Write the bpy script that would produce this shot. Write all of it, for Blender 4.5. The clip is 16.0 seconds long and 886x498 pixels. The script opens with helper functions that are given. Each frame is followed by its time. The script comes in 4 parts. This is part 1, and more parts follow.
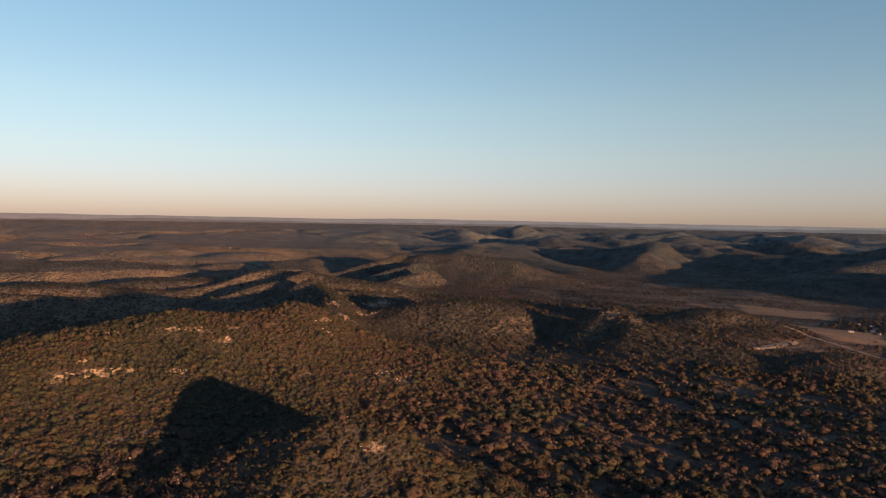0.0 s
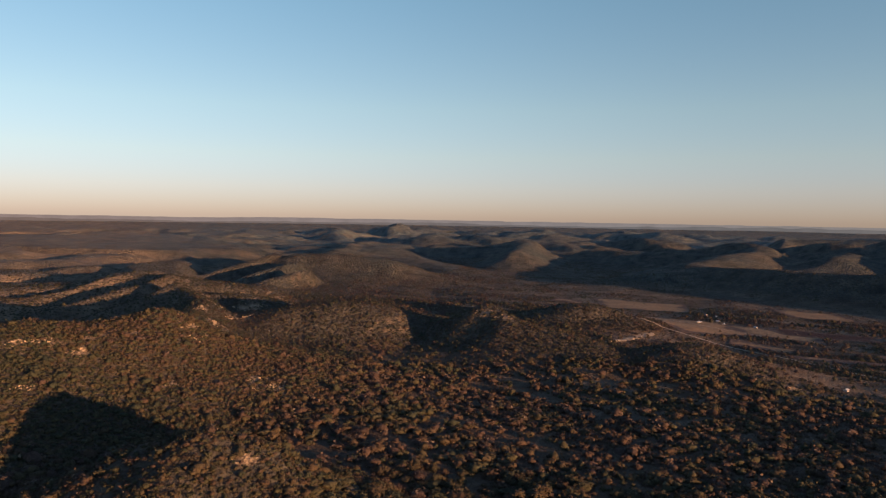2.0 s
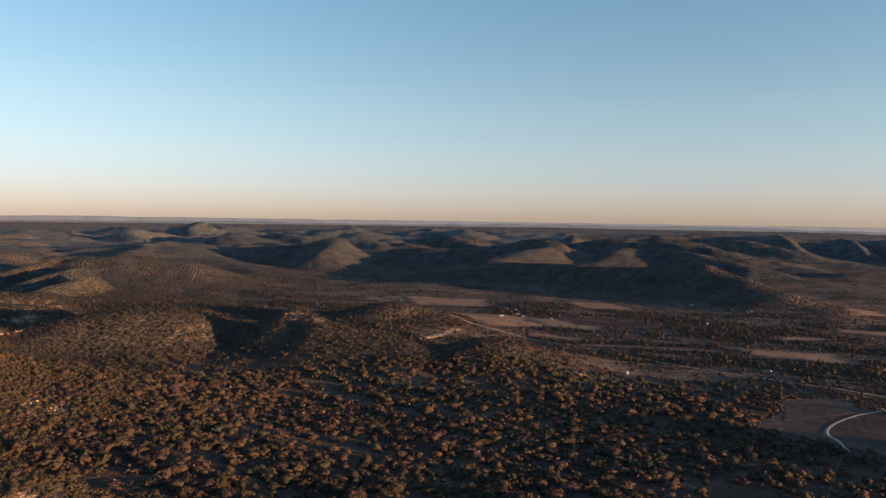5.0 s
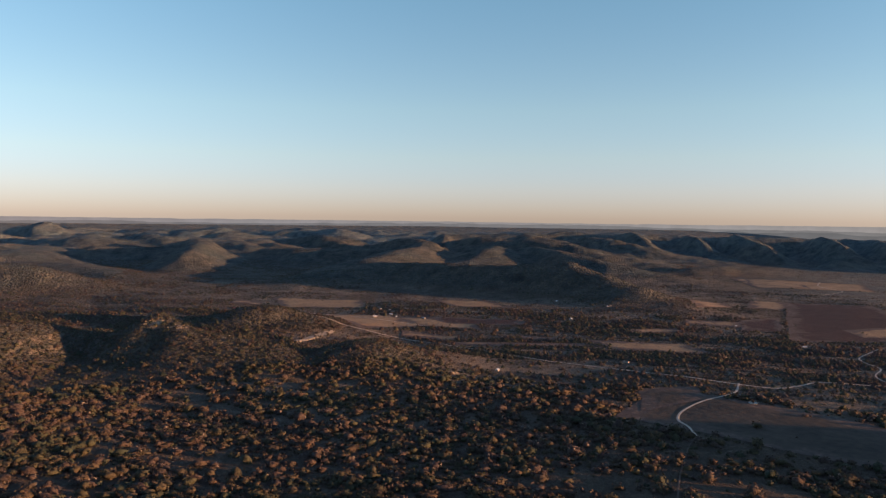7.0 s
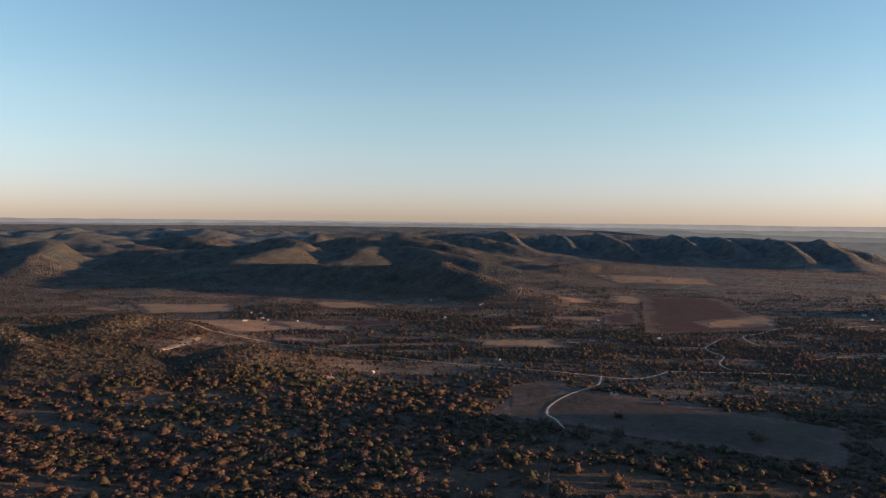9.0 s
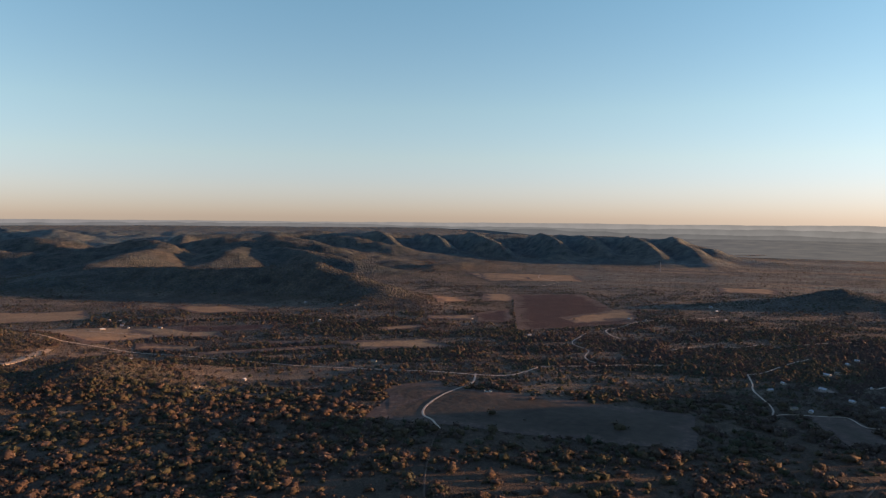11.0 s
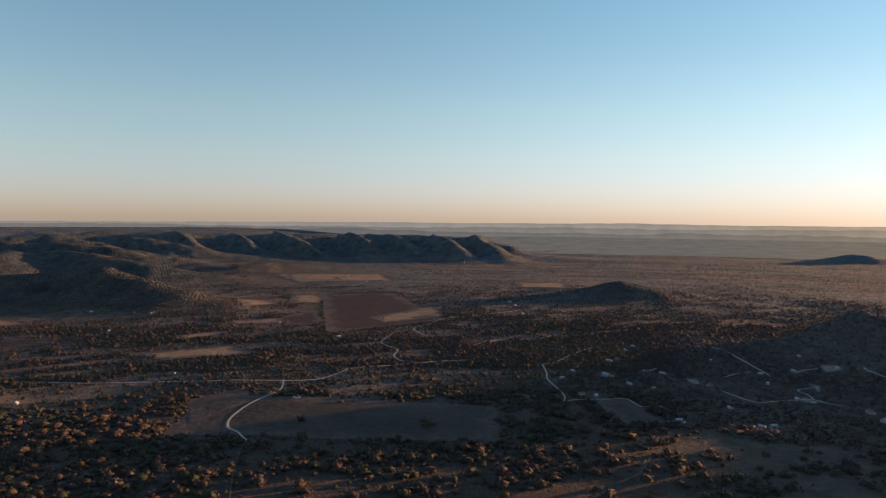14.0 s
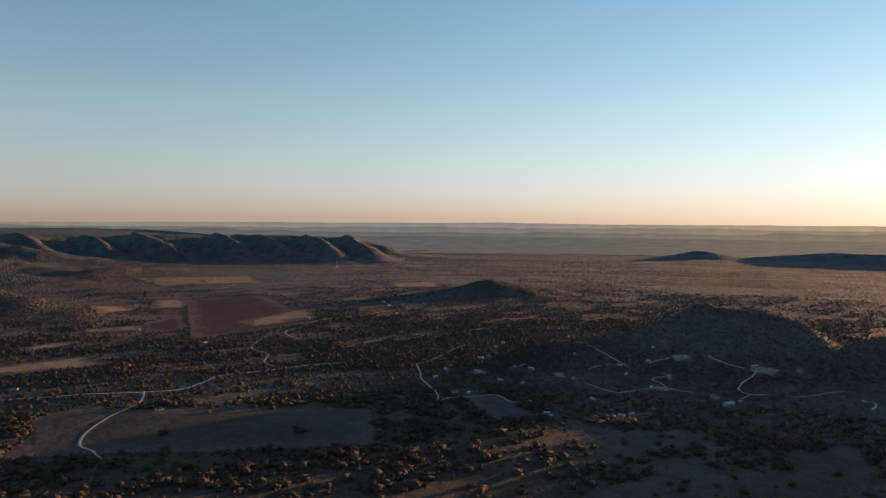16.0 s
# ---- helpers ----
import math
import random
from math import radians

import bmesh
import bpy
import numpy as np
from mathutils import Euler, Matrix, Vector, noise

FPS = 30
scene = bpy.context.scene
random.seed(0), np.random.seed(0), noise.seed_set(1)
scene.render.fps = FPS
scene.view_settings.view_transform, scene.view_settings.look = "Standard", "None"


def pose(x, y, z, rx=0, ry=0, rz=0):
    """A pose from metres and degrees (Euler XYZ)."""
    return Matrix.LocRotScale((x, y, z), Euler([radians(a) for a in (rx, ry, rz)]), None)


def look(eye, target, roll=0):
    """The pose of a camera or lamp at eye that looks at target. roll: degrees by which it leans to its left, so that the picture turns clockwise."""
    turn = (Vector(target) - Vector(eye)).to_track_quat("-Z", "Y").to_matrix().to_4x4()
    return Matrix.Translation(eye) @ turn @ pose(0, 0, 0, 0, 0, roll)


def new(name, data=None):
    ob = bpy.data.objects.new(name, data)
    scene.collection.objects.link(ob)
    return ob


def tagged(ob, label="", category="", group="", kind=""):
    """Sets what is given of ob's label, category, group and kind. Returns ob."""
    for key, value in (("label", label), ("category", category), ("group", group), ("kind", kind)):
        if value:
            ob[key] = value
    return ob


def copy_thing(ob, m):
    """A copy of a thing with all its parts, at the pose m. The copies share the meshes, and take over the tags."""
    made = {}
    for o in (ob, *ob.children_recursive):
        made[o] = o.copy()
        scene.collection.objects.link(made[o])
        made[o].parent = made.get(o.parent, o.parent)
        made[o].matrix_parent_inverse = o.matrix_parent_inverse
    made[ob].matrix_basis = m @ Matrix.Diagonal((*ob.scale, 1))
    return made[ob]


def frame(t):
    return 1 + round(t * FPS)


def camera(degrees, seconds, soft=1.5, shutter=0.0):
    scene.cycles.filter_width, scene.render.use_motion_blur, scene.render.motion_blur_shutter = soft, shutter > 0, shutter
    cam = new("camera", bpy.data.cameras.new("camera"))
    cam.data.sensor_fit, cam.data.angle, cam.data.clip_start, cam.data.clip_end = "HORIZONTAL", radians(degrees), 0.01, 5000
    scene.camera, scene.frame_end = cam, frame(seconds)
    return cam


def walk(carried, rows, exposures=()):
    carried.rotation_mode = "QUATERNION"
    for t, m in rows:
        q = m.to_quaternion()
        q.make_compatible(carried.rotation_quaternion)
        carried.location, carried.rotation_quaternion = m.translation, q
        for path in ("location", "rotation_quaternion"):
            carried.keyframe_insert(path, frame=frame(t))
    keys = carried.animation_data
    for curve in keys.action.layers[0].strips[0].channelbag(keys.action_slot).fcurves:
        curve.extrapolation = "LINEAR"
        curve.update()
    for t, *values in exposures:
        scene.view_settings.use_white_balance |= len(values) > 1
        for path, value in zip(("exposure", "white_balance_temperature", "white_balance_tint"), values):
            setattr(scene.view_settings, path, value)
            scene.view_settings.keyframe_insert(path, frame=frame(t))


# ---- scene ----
# Camera: a drone that pans in place over a hill-country valley at dusk, climbing slowly.
cam = camera(64.7, 16.0, soft=1.3)
PATH = [
    (0, 0.00, 0.00, 177.00, 0.000, -2.557, 0.968),
    (2, 0.29, 1.47, 180.04, -10.186, -2.556, 0.891),
    (4, 0.85, 3.74, 182.90, -20.465, -2.554, 0.813),
    (6, 1.71, 6.07, 186.19, -30.883, -2.551, 0.734),
    (8, 2.89, 7.94, 189.82, -41.239, -2.548, 0.655),
    (10, 4.42, 9.08, 193.36, -51.456, -2.544, 0.576),
    (12, 6.29, 9.46, 196.36, -61.681, -2.538, 0.496),
    (14, 8.42, 9.32, 198.70, -72.092, -2.532, 0.416),
    (16, 10.62, 9.10, 200.88, -82.429, -2.525, 0.335),
]


UNIT = 0.75  # metres in one unit of the plan, in which all places below are given


def aimed(x, y, z, yaw, pitch, roll):
    x, y, z = x * UNIT, y * UNIT, z * UNIT
    a, b = radians(yaw), radians(pitch)
    way = Vector((-math.sin(a) * math.cos(b), math.cos(a) * math.cos(b), math.sin(b)))
    return look((x, y, z), Vector((x, y, z)) + 100 * way, roll)


EXPOSURES = [(0, 0.88, 8250, 24), (4, 1.09, 8100, 22), (7, 1.26, 7750, 20.5), (12.5, 1.25, 7950, 19), (16, 0.96, 8150, 20)]  # seconds, stops, kelvin, tint
walk(cam, [(t, aimed(*v)) for t, *v in PATH], EXPOSURES)

# ---- light ----
SUN_AZ, SUN_EL = 139.0, 4.15  # degrees, clockwise from +y, above the horizon
world = bpy.data.worlds.new("world")
scene.world = world
world.use_nodes = True
nt = world.node_tree
sky = nt.nodes.new("ShaderNodeTexSky")
sky.sky_type, sky.sun_disc = "NISHITA", False
sky.sun_elevation, sky.sun_rotation = radians(SUN_EL), radians(SUN_AZ)
sky.altitude, sky.air_density, sky.dust_density, sky.ozone_density = 500, 0.8, 0.12, 1.6
# thin dusk haze: the low sky is greyer and rosier than clean air would be
up = nt.nodes.new("ShaderNodeTexCoord")
sep = nt.nodes.new("ShaderNodeSeparateXYZ")
tone = nt.nodes.new("ShaderNodeValToRGB")
grade = nt.nodes.new("ShaderNodeMix")
grade.data_type, grade.blend_type = "RGBA", "MULTIPLY"
grade.inputs[0].default_value = 1.0
nt.links.new(up.outputs["Generated"], sep.inputs[0])
nt.links.new(sep.outputs[2], tone.inputs[0])
# the last stop tints the unseen zenith, added to fill the shade
SKY_TONES = [(0.0, (0.390, 0.457, 1.05)), (0.04, (0.57, 0.60, 0.97)), (0.085, (0.70, 0.74, 0.91)), (0.15, (0.775, 0.875, 0.94)), (0.35, (0.675, 1.03, 1.10)), (0.8, (1.0, 1.02, 1.32))]
while len(tone.color_ramp.elements) < len(SKY_TONES):
    tone.color_ramp.elements.new(0.5)
for e, (p, c) in zip(tone.color_ramp.elements, SKY_TONES):
    e.position, e.color = p, (*c, 1)
nt.links.new(sky.outputs[0], grade.inputs[6])
nt.links.new(tone.outputs[0], grade.inputs[7])
nt.links.new(grade.outputs[2], nt.nodes["Background"].inputs[0])
nt.nodes["Background"].inputs[1].default_value = 0.15
sun = new("sun", bpy.data.lights.new("sun", "SUN"))
sun.data.energy, sun.data.angle, sun.data.color = 5.5, radians(0.6), (1.0, 0.58, 0.32)
to_sun = Vector((math.sin(radians(SUN_AZ)) * math.cos(radians(SUN_EL)), math.cos(radians(SUN_AZ)) * math.cos(radians(SUN_EL)), math.sin(radians(SUN_EL))))
sun.matrix_world = look(to_sun * 100, (0, 0, 0))


# ---- noise ----
def hashed(i, j, seed):
    n = (i.astype(np.int64) * 374761393 + j.astype(np.int64) * 668265263 + seed * 982451653) & 0xFFFFFFFF
    n = ((n ^ (n >> 13)) * 1274126177) & 0xFFFFFFFF
    return ((n ^ (n >> 16)) & 0xFFFF) / 65535.0


def vnoise(x, y, size, seed=0):
    """Smooth noise from 0 to 1, with bumps about size metres across."""
    x, y = x / size, y / size
    i, j = np.floor(x), np.floor(y)
    u, v = x - i, y - j
    u, v = u * u * u * (u * (u * 6 - 15) + 10), v * v * v * (v * (v * 6 - 15) + 10)
    a, b = hashed(i, j, seed), hashed(i + 1, j, seed)
    c, d = hashed(i, j + 1, seed), hashed(i + 1, j + 1, seed)
    return (a * (1 - u) + b * u) * (1 - v) + (c * (1 - u) + d * u) * v


def fbm(x, y, size, seed=0, octaves=4, gain=0.5):
    out, amp, tot = 0.0, 1.0, 0.0
    for k in range(octaves):
        c, s = math.cos(0.6 + k), math.sin(0.6 + k)
        out = out + amp * vnoise(c * x - s * y, s * x + c * y, size / 2**k, seed + 17 * k)
        tot, amp = tot + amp, amp * gain
    return out / tot


def step(a, b, x):
    t = np.clip((x - a) / (b - a), 0, 1)
    return t * t * (3 - 2 * t)


# ---- the lie of the land: true places, x and y in metres from the camera's first stand ----
HILLS = []


def hill(az, r, top, long, wide, turn=0.0, power=1.8, gully=0.3):
    """A hill at azimuth az (degrees clockwise from +y) and range r; turn: azimuth of its long axis; long, wide: half-height radii."""
    a = radians(az)
    HILLS.append((r * math.sin(a), r * math.cos(a), top, long, wide, radians(turn), power, gully))


RIDGES = []


def ridge_line(wide, *crest):
    """A ridge along crest, given as azimuth, range and height; wide: half-height radius."""
    RIDGES.append((wide, [(r * math.sin(radians(a)), r * math.cos(radians(a)), z) for a, r, z in crest]))


# near spurs, left of the valley
ridge_line(50, (-19.0, 420, 12), (-15.5, 428, 32), (-12.5, 426, 46), (-9.0, 404, 56), (-6.0, 396, 51), (-3.5, 374, 34))
ridge_line(135, (-35.0, 610, 42), (-28.3, 680, 72), (-20.2, 715, 82), (-16.0, 730, 76), (-12.0, 770, 68))
ridge_line(58, (-12.0, 770, 68), (-9.3, 900, 60), (-9.3, 1080, 58), (-10.9, 1230, 60))
hill(1.5, 1020, 57, 200, 85, 85)
ridge_line(34, (-10.9, 1350, 62), (-14.5, 1270, 56), (-19.5, 1170, 36))
ridge_line(34, (-12.0, 1480, 66), (-16.0, 1390, 58), (-20.0, 1300, 40))
ridge_line(30, (-11.0, 1220, 52), (-14.0, 1180, 46), (-17.0, 1130, 28))
hill(-11.6, 1400, 62, 150, 90, 100)
# the ridge on the near side of the valley
ridge_line(54, (12.6, 985, 46), (13.8, 940, 64), (15.2, 905, 54), (18.0, 885, 43), (22.0, 860, 32))
hill(20, 880, 15, 120, 60, 110)
hill(30, 875, 38, 80, 60, 95)
hill(21.2, 1185, 40, 110, 62, 110)
hill(16, 960, 24, 120, 60, 60)
# across the side valley: spurs whose far sides lie in shade
ridge_line(115, (-1.0, 2050, 80), (2.4, 2020, 84), (5.4, 1980, 72), (7.5, 1930, 34))
ridge_line(34, (-3.2, 2080, 76), (-6.0, 1960, 54), (-8.5, 1860, 30))
ridge_line(34, (-1.4, 1930, 66), (-4.2, 1780, 50), (-6.8, 1644, 26))
ridge_line(34, (-0.6, 1730, 56), (-3.3, 1600, 43), (-5.2, 1550, 26))
ridge_line(110, (3.5, 3300, 72), (2.5, 2900, 66), (0.5, 2550, 40))
ridge_line(105, (17.2, 3050, 84), (16.6, 2650, 95), (16.2, 2480, 72), (15.4, 2360, 18))
ridge_line(80, (9.5, 3150, 70), (12.5, 3000, 62), (17.2, 3050, 84))
ridge_line(150, (34.5, 2700, 88), (32.2, 2350, 86), (30.0, 2180, 62), (27.8, 2040, 36), (26.2, 1960, 8))
ridge_line(85, (22.0, 2950, 66), (27.0, 2800, 70), (34.5, 2700, 88))
ridge_line(150, (40.4, 2750, 86), (39.4, 2520, 86), (38.6, 2380, 50))
ridge_line(76, (28.8, 2220, 42), (30.5, 2130, 58), (33.0, 2030, 65), (36.0, 1915, 71), (40.0, 1850, 74), (43.0, 1815, 77), (44.5, 1795, 81), (46.5, 1745, 95), (48.7, 1690, 68), (50.9, 1640, 44), (53.2, 1590, 18), (55.5, 1550, 4))
ridge_line(90, (43.0, 2700, 92), (45.5, 2500, 88), (49.5, 2380, 54), (53.5, 2320, 18))
hill(57.5, 2650, 36, 170, 70, 120)
hill(43, 3000, 112, 420, 130, 160)
hill(33, 3100, 112, 300, 110, 165)
hill(26, 3500, 108, 330, 110, 165)
# the long mesa beyond the fields, with spurs
ridge_line(125, (36.0, 3600, 122), (44.0, 3650, 130), (50.0, 3720, 126), (55.0, 3760, 126), (60.0, 3780, 128), (66.0, 3780, 130), (71.0, 3740, 124), (75.0, 3660, 108), (77.5, 3580, 72), (80.0, 3500, 18))
for az, r, top, turn in ((39, 3350, 112, 160), (43.5, 3380, 118, 170), (48.5, 3400, 116, 165)):
    hill(az, r - 70, top + 4, 360, 92, turn, 1.8, 0.2)
for az, top, lean in ((51.6, 136, 2.6), (56.0, 128, 2.2), (59.6, 142, 2.4), (65.2, 138, 2.2), (68.6, 124, 1.8), (71.6, 134, 2.2), (75.0, 116, 2.2)):
    ridge_line(74, (az - 0.6, 3640, top), (az, 3500, top - 6), (az + 0.45 * lean, 3380, top - 34), (az + 0.8 * lean, 3270, top - 76), (az + lean, 3180, 14))
# hills that stand in the plain
ridge_line(62, (83.5, 1830, 16), (85.2, 1850, 40), (86.2, 1850, 46), (88.0, 1860, 34), (90.5, 1880, 12))
ridge_line(60, (95.0, 1110, 12), (96.4, 1110, 30), (99.3, 1105, 50), (100.5, 1102, 64), (101.3, 1100, 73), (102.2, 1098, 80), (103.5, 1100, 71), (106.2, 1108, 71), (108.5, 1110, 59), (110.3, 1110, 28), (112.5, 1112, 18))
# unseen ridge, placed to cast the shadow edge across the village floor
ridge_line(80, (112.5, 1112, 18), (115.5, 1140, 42), (119.0, 1130, 53), (124.0, 1100, 58), (130.0, 1060, 55))
hill(102.8, 3880, 44, 120, 75, 12, 1.6, 0.2)
ridge_line(95, (106.0, 3900, 14), (109.1, 3880, 36), (112.1, 3860, 56), (116.0, 3850, 56), (122.0, 3850, 48))
# the hills behind the camera, towards the sun
hill(150, 800, 55, 250, 140, 60)
hill(-120, 900, 60, 300, 200, 60)
hill(180, 300, 60, 160, 120, 90)


def land(x, y):
    """Height of the ground over the valley floor, in true metres."""
    r = np.hypot(x, y)
    az = np.degrees(np.arctan2(x, y))
    reach = 50 + 60 * step(2200, 3000, r)
    wx = x + reach * (fbm(x, y, 260, 3) - 0.5)
    wy = y + reach * (fbm(x, y, 260, 8) - 0.5)
    ridge = np.abs(fbm(wx, wy, 170, 21, 3) * 2 - 1)
    acc = np.zeros_like(x)
    for hx, hy, top, long, wide, turn, power, gully in HILLS:
        dx, dy = wx - hx, wy - hy
        u = (dx * math.sin(turn) + dy * math.cos(turn)) / long
        v = (dx * math.cos(turn) - dy * math.sin(turn)) / wide
        d = np.sqrt(u * u + v * v + 1e-9)
        near = d < 3.2
        h = np.where(near, top * np.exp(-0.69 * d**power), 0.0)
        h = h * (1 - gully * (1 - np.clip(ridge * 2.2, 0, 1)) * step(0.2, 0.9, d))
        acc += h**4
    for wide, crest in RIDGES:
        best = np.zeros_like(x)
        for (ax, ay, az0), (bx, by, bz) in zip(crest, crest[1:]):
            ux, uy = bx - ax, by - ay
            k = np.clip(((wx - ax) * ux + (wy - ay) * uy) / (ux * ux + uy * uy), 0, 1)
            d = np.hypot(wx - ax - k * ux, wy - ay - k * uy) / wide
            h = (az0 + (bz - az0) * k) * np.exp(-0.69 * d**1.7)
            best = np.maximum(best, h * (1 - 0.14 * (1 - np.clip(ridge * 2.2, 0, 1)) * step(0.25, 0.9, d)))
        acc += best**4
    # the plateau to the left, cut by narrow valleys
    table = (1 - step(-7, 3, az)) * step(1120, 1260, r) * (np.abs(az) < 120)
    table = table * (1 - 0.8 * step(-11, -8, az) * step(1480, 1620, r) * (1 - step(2350, 2600, r)))
    cut = 1 - step(0.0, 0.16, np.abs(2 * fbm(wx, wy * 1.5, 700, 50, 3) - 1))
    mesa = (52 + 30 * step(1400, 4500, r) + 26 * (fbm(x, y, 800, 52, 3) - 0.5)) * (1 - 0.5 * cut) * (1 - 0.9 * step(4500, 8500, r))
    acc += (table * mesa) ** 4
    # rolling country, left and far: rounded tops, narrow valleys
    side = 1 - step(2, 22, az) * (1 - step(2400, 3600, r))
    side = np.where(np.abs(az) > 150, 0.6, side)
    plain = step(48, 62, az)
    ax, ay = (wx * 0.34 + wy * -0.94) / 1.8, wx * 0.94 + wy * 0.34
    billow = np.abs(2 * fbm(ax, ay, 470, 40, 2) - 1) * 0.9 + np.abs(2 * fbm(ax, ay, 230, 44, 2) - 1) * 0.55
    rough = np.clip(billow + 0.35 * (fbm(x, y, 1500, 47, 2) - 0.35), 0, 1.2)
    far = step(1500, 4200, r)
    z = (acc + (side * (1 - plain) * rough * (16 + 108 * far * (0.6 + 0.4 * step(-14, 4, az))) * (1 - 0.9 * step(5000, 9000, r))) ** 4) ** 0.25
    z = z + step(5500, 14000, r) * (0 + 12 * fbm(x, y, 2600, 77, 2)) * (1 - step(66, 76, az))
    z = z * (1 - 0.14 * (1 - np.abs(2 * fbm(wx, wy, 240, 63, 4, 0.6) - 1)) * step(1200, 1800, r))
    z = z + 5 * (fbm(x, y, 180, 60, 3) - 0.5)
    return z - r * r / (2 * 6.371e6)


# Beyond 2600 the country is drawn in towards the camera's stand, so that 19 km of it fit within the lens's reach.
EYE = np.array([5.0, 6.0, 188.0])
KNEE, SPAN = 2600.0, 4000.0


def true_range(rm):
    return np.where(rm <= KNEE, rm, KNEE - SPAN * np.log(np.clip(1 - (rm - KNEE) / SPAN, 1e-6, 1)))


AZ = np.radians(np.concatenate([np.arange(-180, -42, 2.0), np.arange(-42, 122, 0.24), np.arange(122, 180.1, 2.0)]))
RM = np.concatenate([[0, 40, 80, 120, 160, 200], np.geomspace(230, 6450, 300)])
drawn = 1 - step(52, 70, np.degrees(AZ))  # the open plain keeps its true ranges
RT = RM[:, None] * (1 - drawn[None]) + true_range(RM)[:, None] * drawn[None]
gx, gy = RT * np.sin(AZ)[None], RT * np.cos(AZ)[None]
gz = land(gx, gy)
scale = RM[:, None] / np.maximum(RT, 1e-6)
scale[0] = 1
GX, GY, GZ = EYE[0] + (gx - EYE[0]) * scale, EYE[1] + (gy - EYE[1]) * scale, EYE[2] + (gz - EYE[2]) * scale
GZ = np.where(scale == 1, gz, GZ)
GX, GY = np.where(scale == 1, gx, GX), np.where(scale == 1, gy, GY)


def ground_at(x, y):
    """Height of the ground sheet at model places."""
    az, r = np.arctan2(x, y), np.hypot(x, y)
    j = np.clip(np.searchsorted(AZ, az) - 1, 0, len(AZ) - 2)
    i = np.clip(np.searchsorted(RM, r) - 1, 0, len(RM) - 2)
    v = np.clip((az - AZ[j]) / (AZ[j + 1] - AZ[j]), 0, 1)
    u = np.clip((r - RM[i]) / (RM[i + 1] - RM[i]), 0, 1)
    return (GZ[i, j] * (1 - v) + GZ[i, j + 1] * v) * (1 - u) + (GZ[i + 1, j] * (1 - v) + GZ[i + 1, j + 1] * v) * u


def sheet(name, X, Y, Z, mat, smooth=True):
    n, m = X.shape
    me = bpy.data.meshes.new(name)
    me.vertices.add(n * m)
    me.vertices.foreach_set("co", np.stack([X, Y, Z], -1).astype(np.float32).ravel())
    k = (np.arange(n - 1)[:, None] * m + np.arange(m - 1)[None]).ravel()
    quads = np.stack([k, k + m, k + m + 1, k + 1], -1)
    me.loops.add(quads.size)
    me.loops.foreach_set("vertex_index", quads.ravel().astype(np.int32))
    me.polygons.add(len(quads))
    me.polygons.foreach_set("loop_start", np.arange(0, quads.size, 4, dtype=np.int32))
    me.polygons.foreach_set("use_smooth", np.full(len(quads), smooth))
    me.update(calc_edges=True)
    me.validate()
    me.materials.append(mat)
    return new(name, me)



# ---- materials ----
def material(name):
    m = bpy.data.materials.new(name)
    m.use_nodes = True
    b = m.node_tree.nodes["Principled BSDF"]
    b.inputs["Specular IOR Level"].default_value = 0.15
    return m, m.node_tree, b


def ramp(t, stops):
    n = t.nodes.new("ShaderNodeValToRGB")
    e = n.color_ramp.elements
    while len(e) < len(stops):
        e.new(0.5)
    for k, (p, c) in enumerate(stops):
        e[k].position, e[k].color = p, (*c, 1)
    return n


def noise_node(t, size, detail=4.0, rough=0.55):
    """Noise with bumps about size metres across, in world places."""
    g = t.nodes.new("ShaderNodeNewGeometry")
    n = t.nodes.new("ShaderNodeTexNoise")
    n.inputs["Scale"].default_value, n.inputs["Detail"].default_value, n.inputs["Roughness"].default_value = 1 / size, detail, rough
    t.links.new(g.outputs["Position"], n.inputs["Vector"])
    return n


def mixed(t, fac, a, b, mode="MIX"):
    n = t.nodes.new("ShaderNodeMix")
    n.data_type, n.blend_type = "RGBA", mode
    for k, v in ((0, fac), (6, a), (7, b)):
        if isinstance(v, (int, float)):
            n.inputs[k].default_value = v
        elif isinstance(v, tuple):
            n.inputs[k].default_value = (*v, 1)
        else:
            t.links.new(v, n.inputs[k])
    return n.outputs[2]


def bump(t, b, height, strength, distance):
    n = t.nodes.new("ShaderNodeBump")
    n.inputs["Strength"].default_value, n.inputs["Distance"].default_value = strength, distance
    t.links.new(height, n.inputs["Height"])
    t.links.new(n.outputs[0], b.inputs["Normal"])


def attribute(t, name):
    n = t.nodes.new("ShaderNodeAttribute")
    n.attribute_name = name
    return n.outputs["Fac"]


def two_scale(name, dark, light, coarse, fine, rough=0.9, relief=0.3):
    """A surface whose colour wanders between two tones at two sizes, with a fine relief."""
    m, t, b = material(name)
    a, c = noise_node(t, coarse), noise_node(t, fine, 6)
    r1 = ramp(t, [(0.3, dark), (0.7, light)])
    t.links.new(mixed(t, 0.5, a.outputs["Fac"], c.outputs["Fac"]), r1.inputs[0])
    t.links.new(r1.outputs[0], b.inputs["Base Color"])
    b.inputs["Roughness"].default_value = rough
    if relief:
        bump(t, b, c.outputs["Fac"], relief, min(fine, 1.6))
    return m


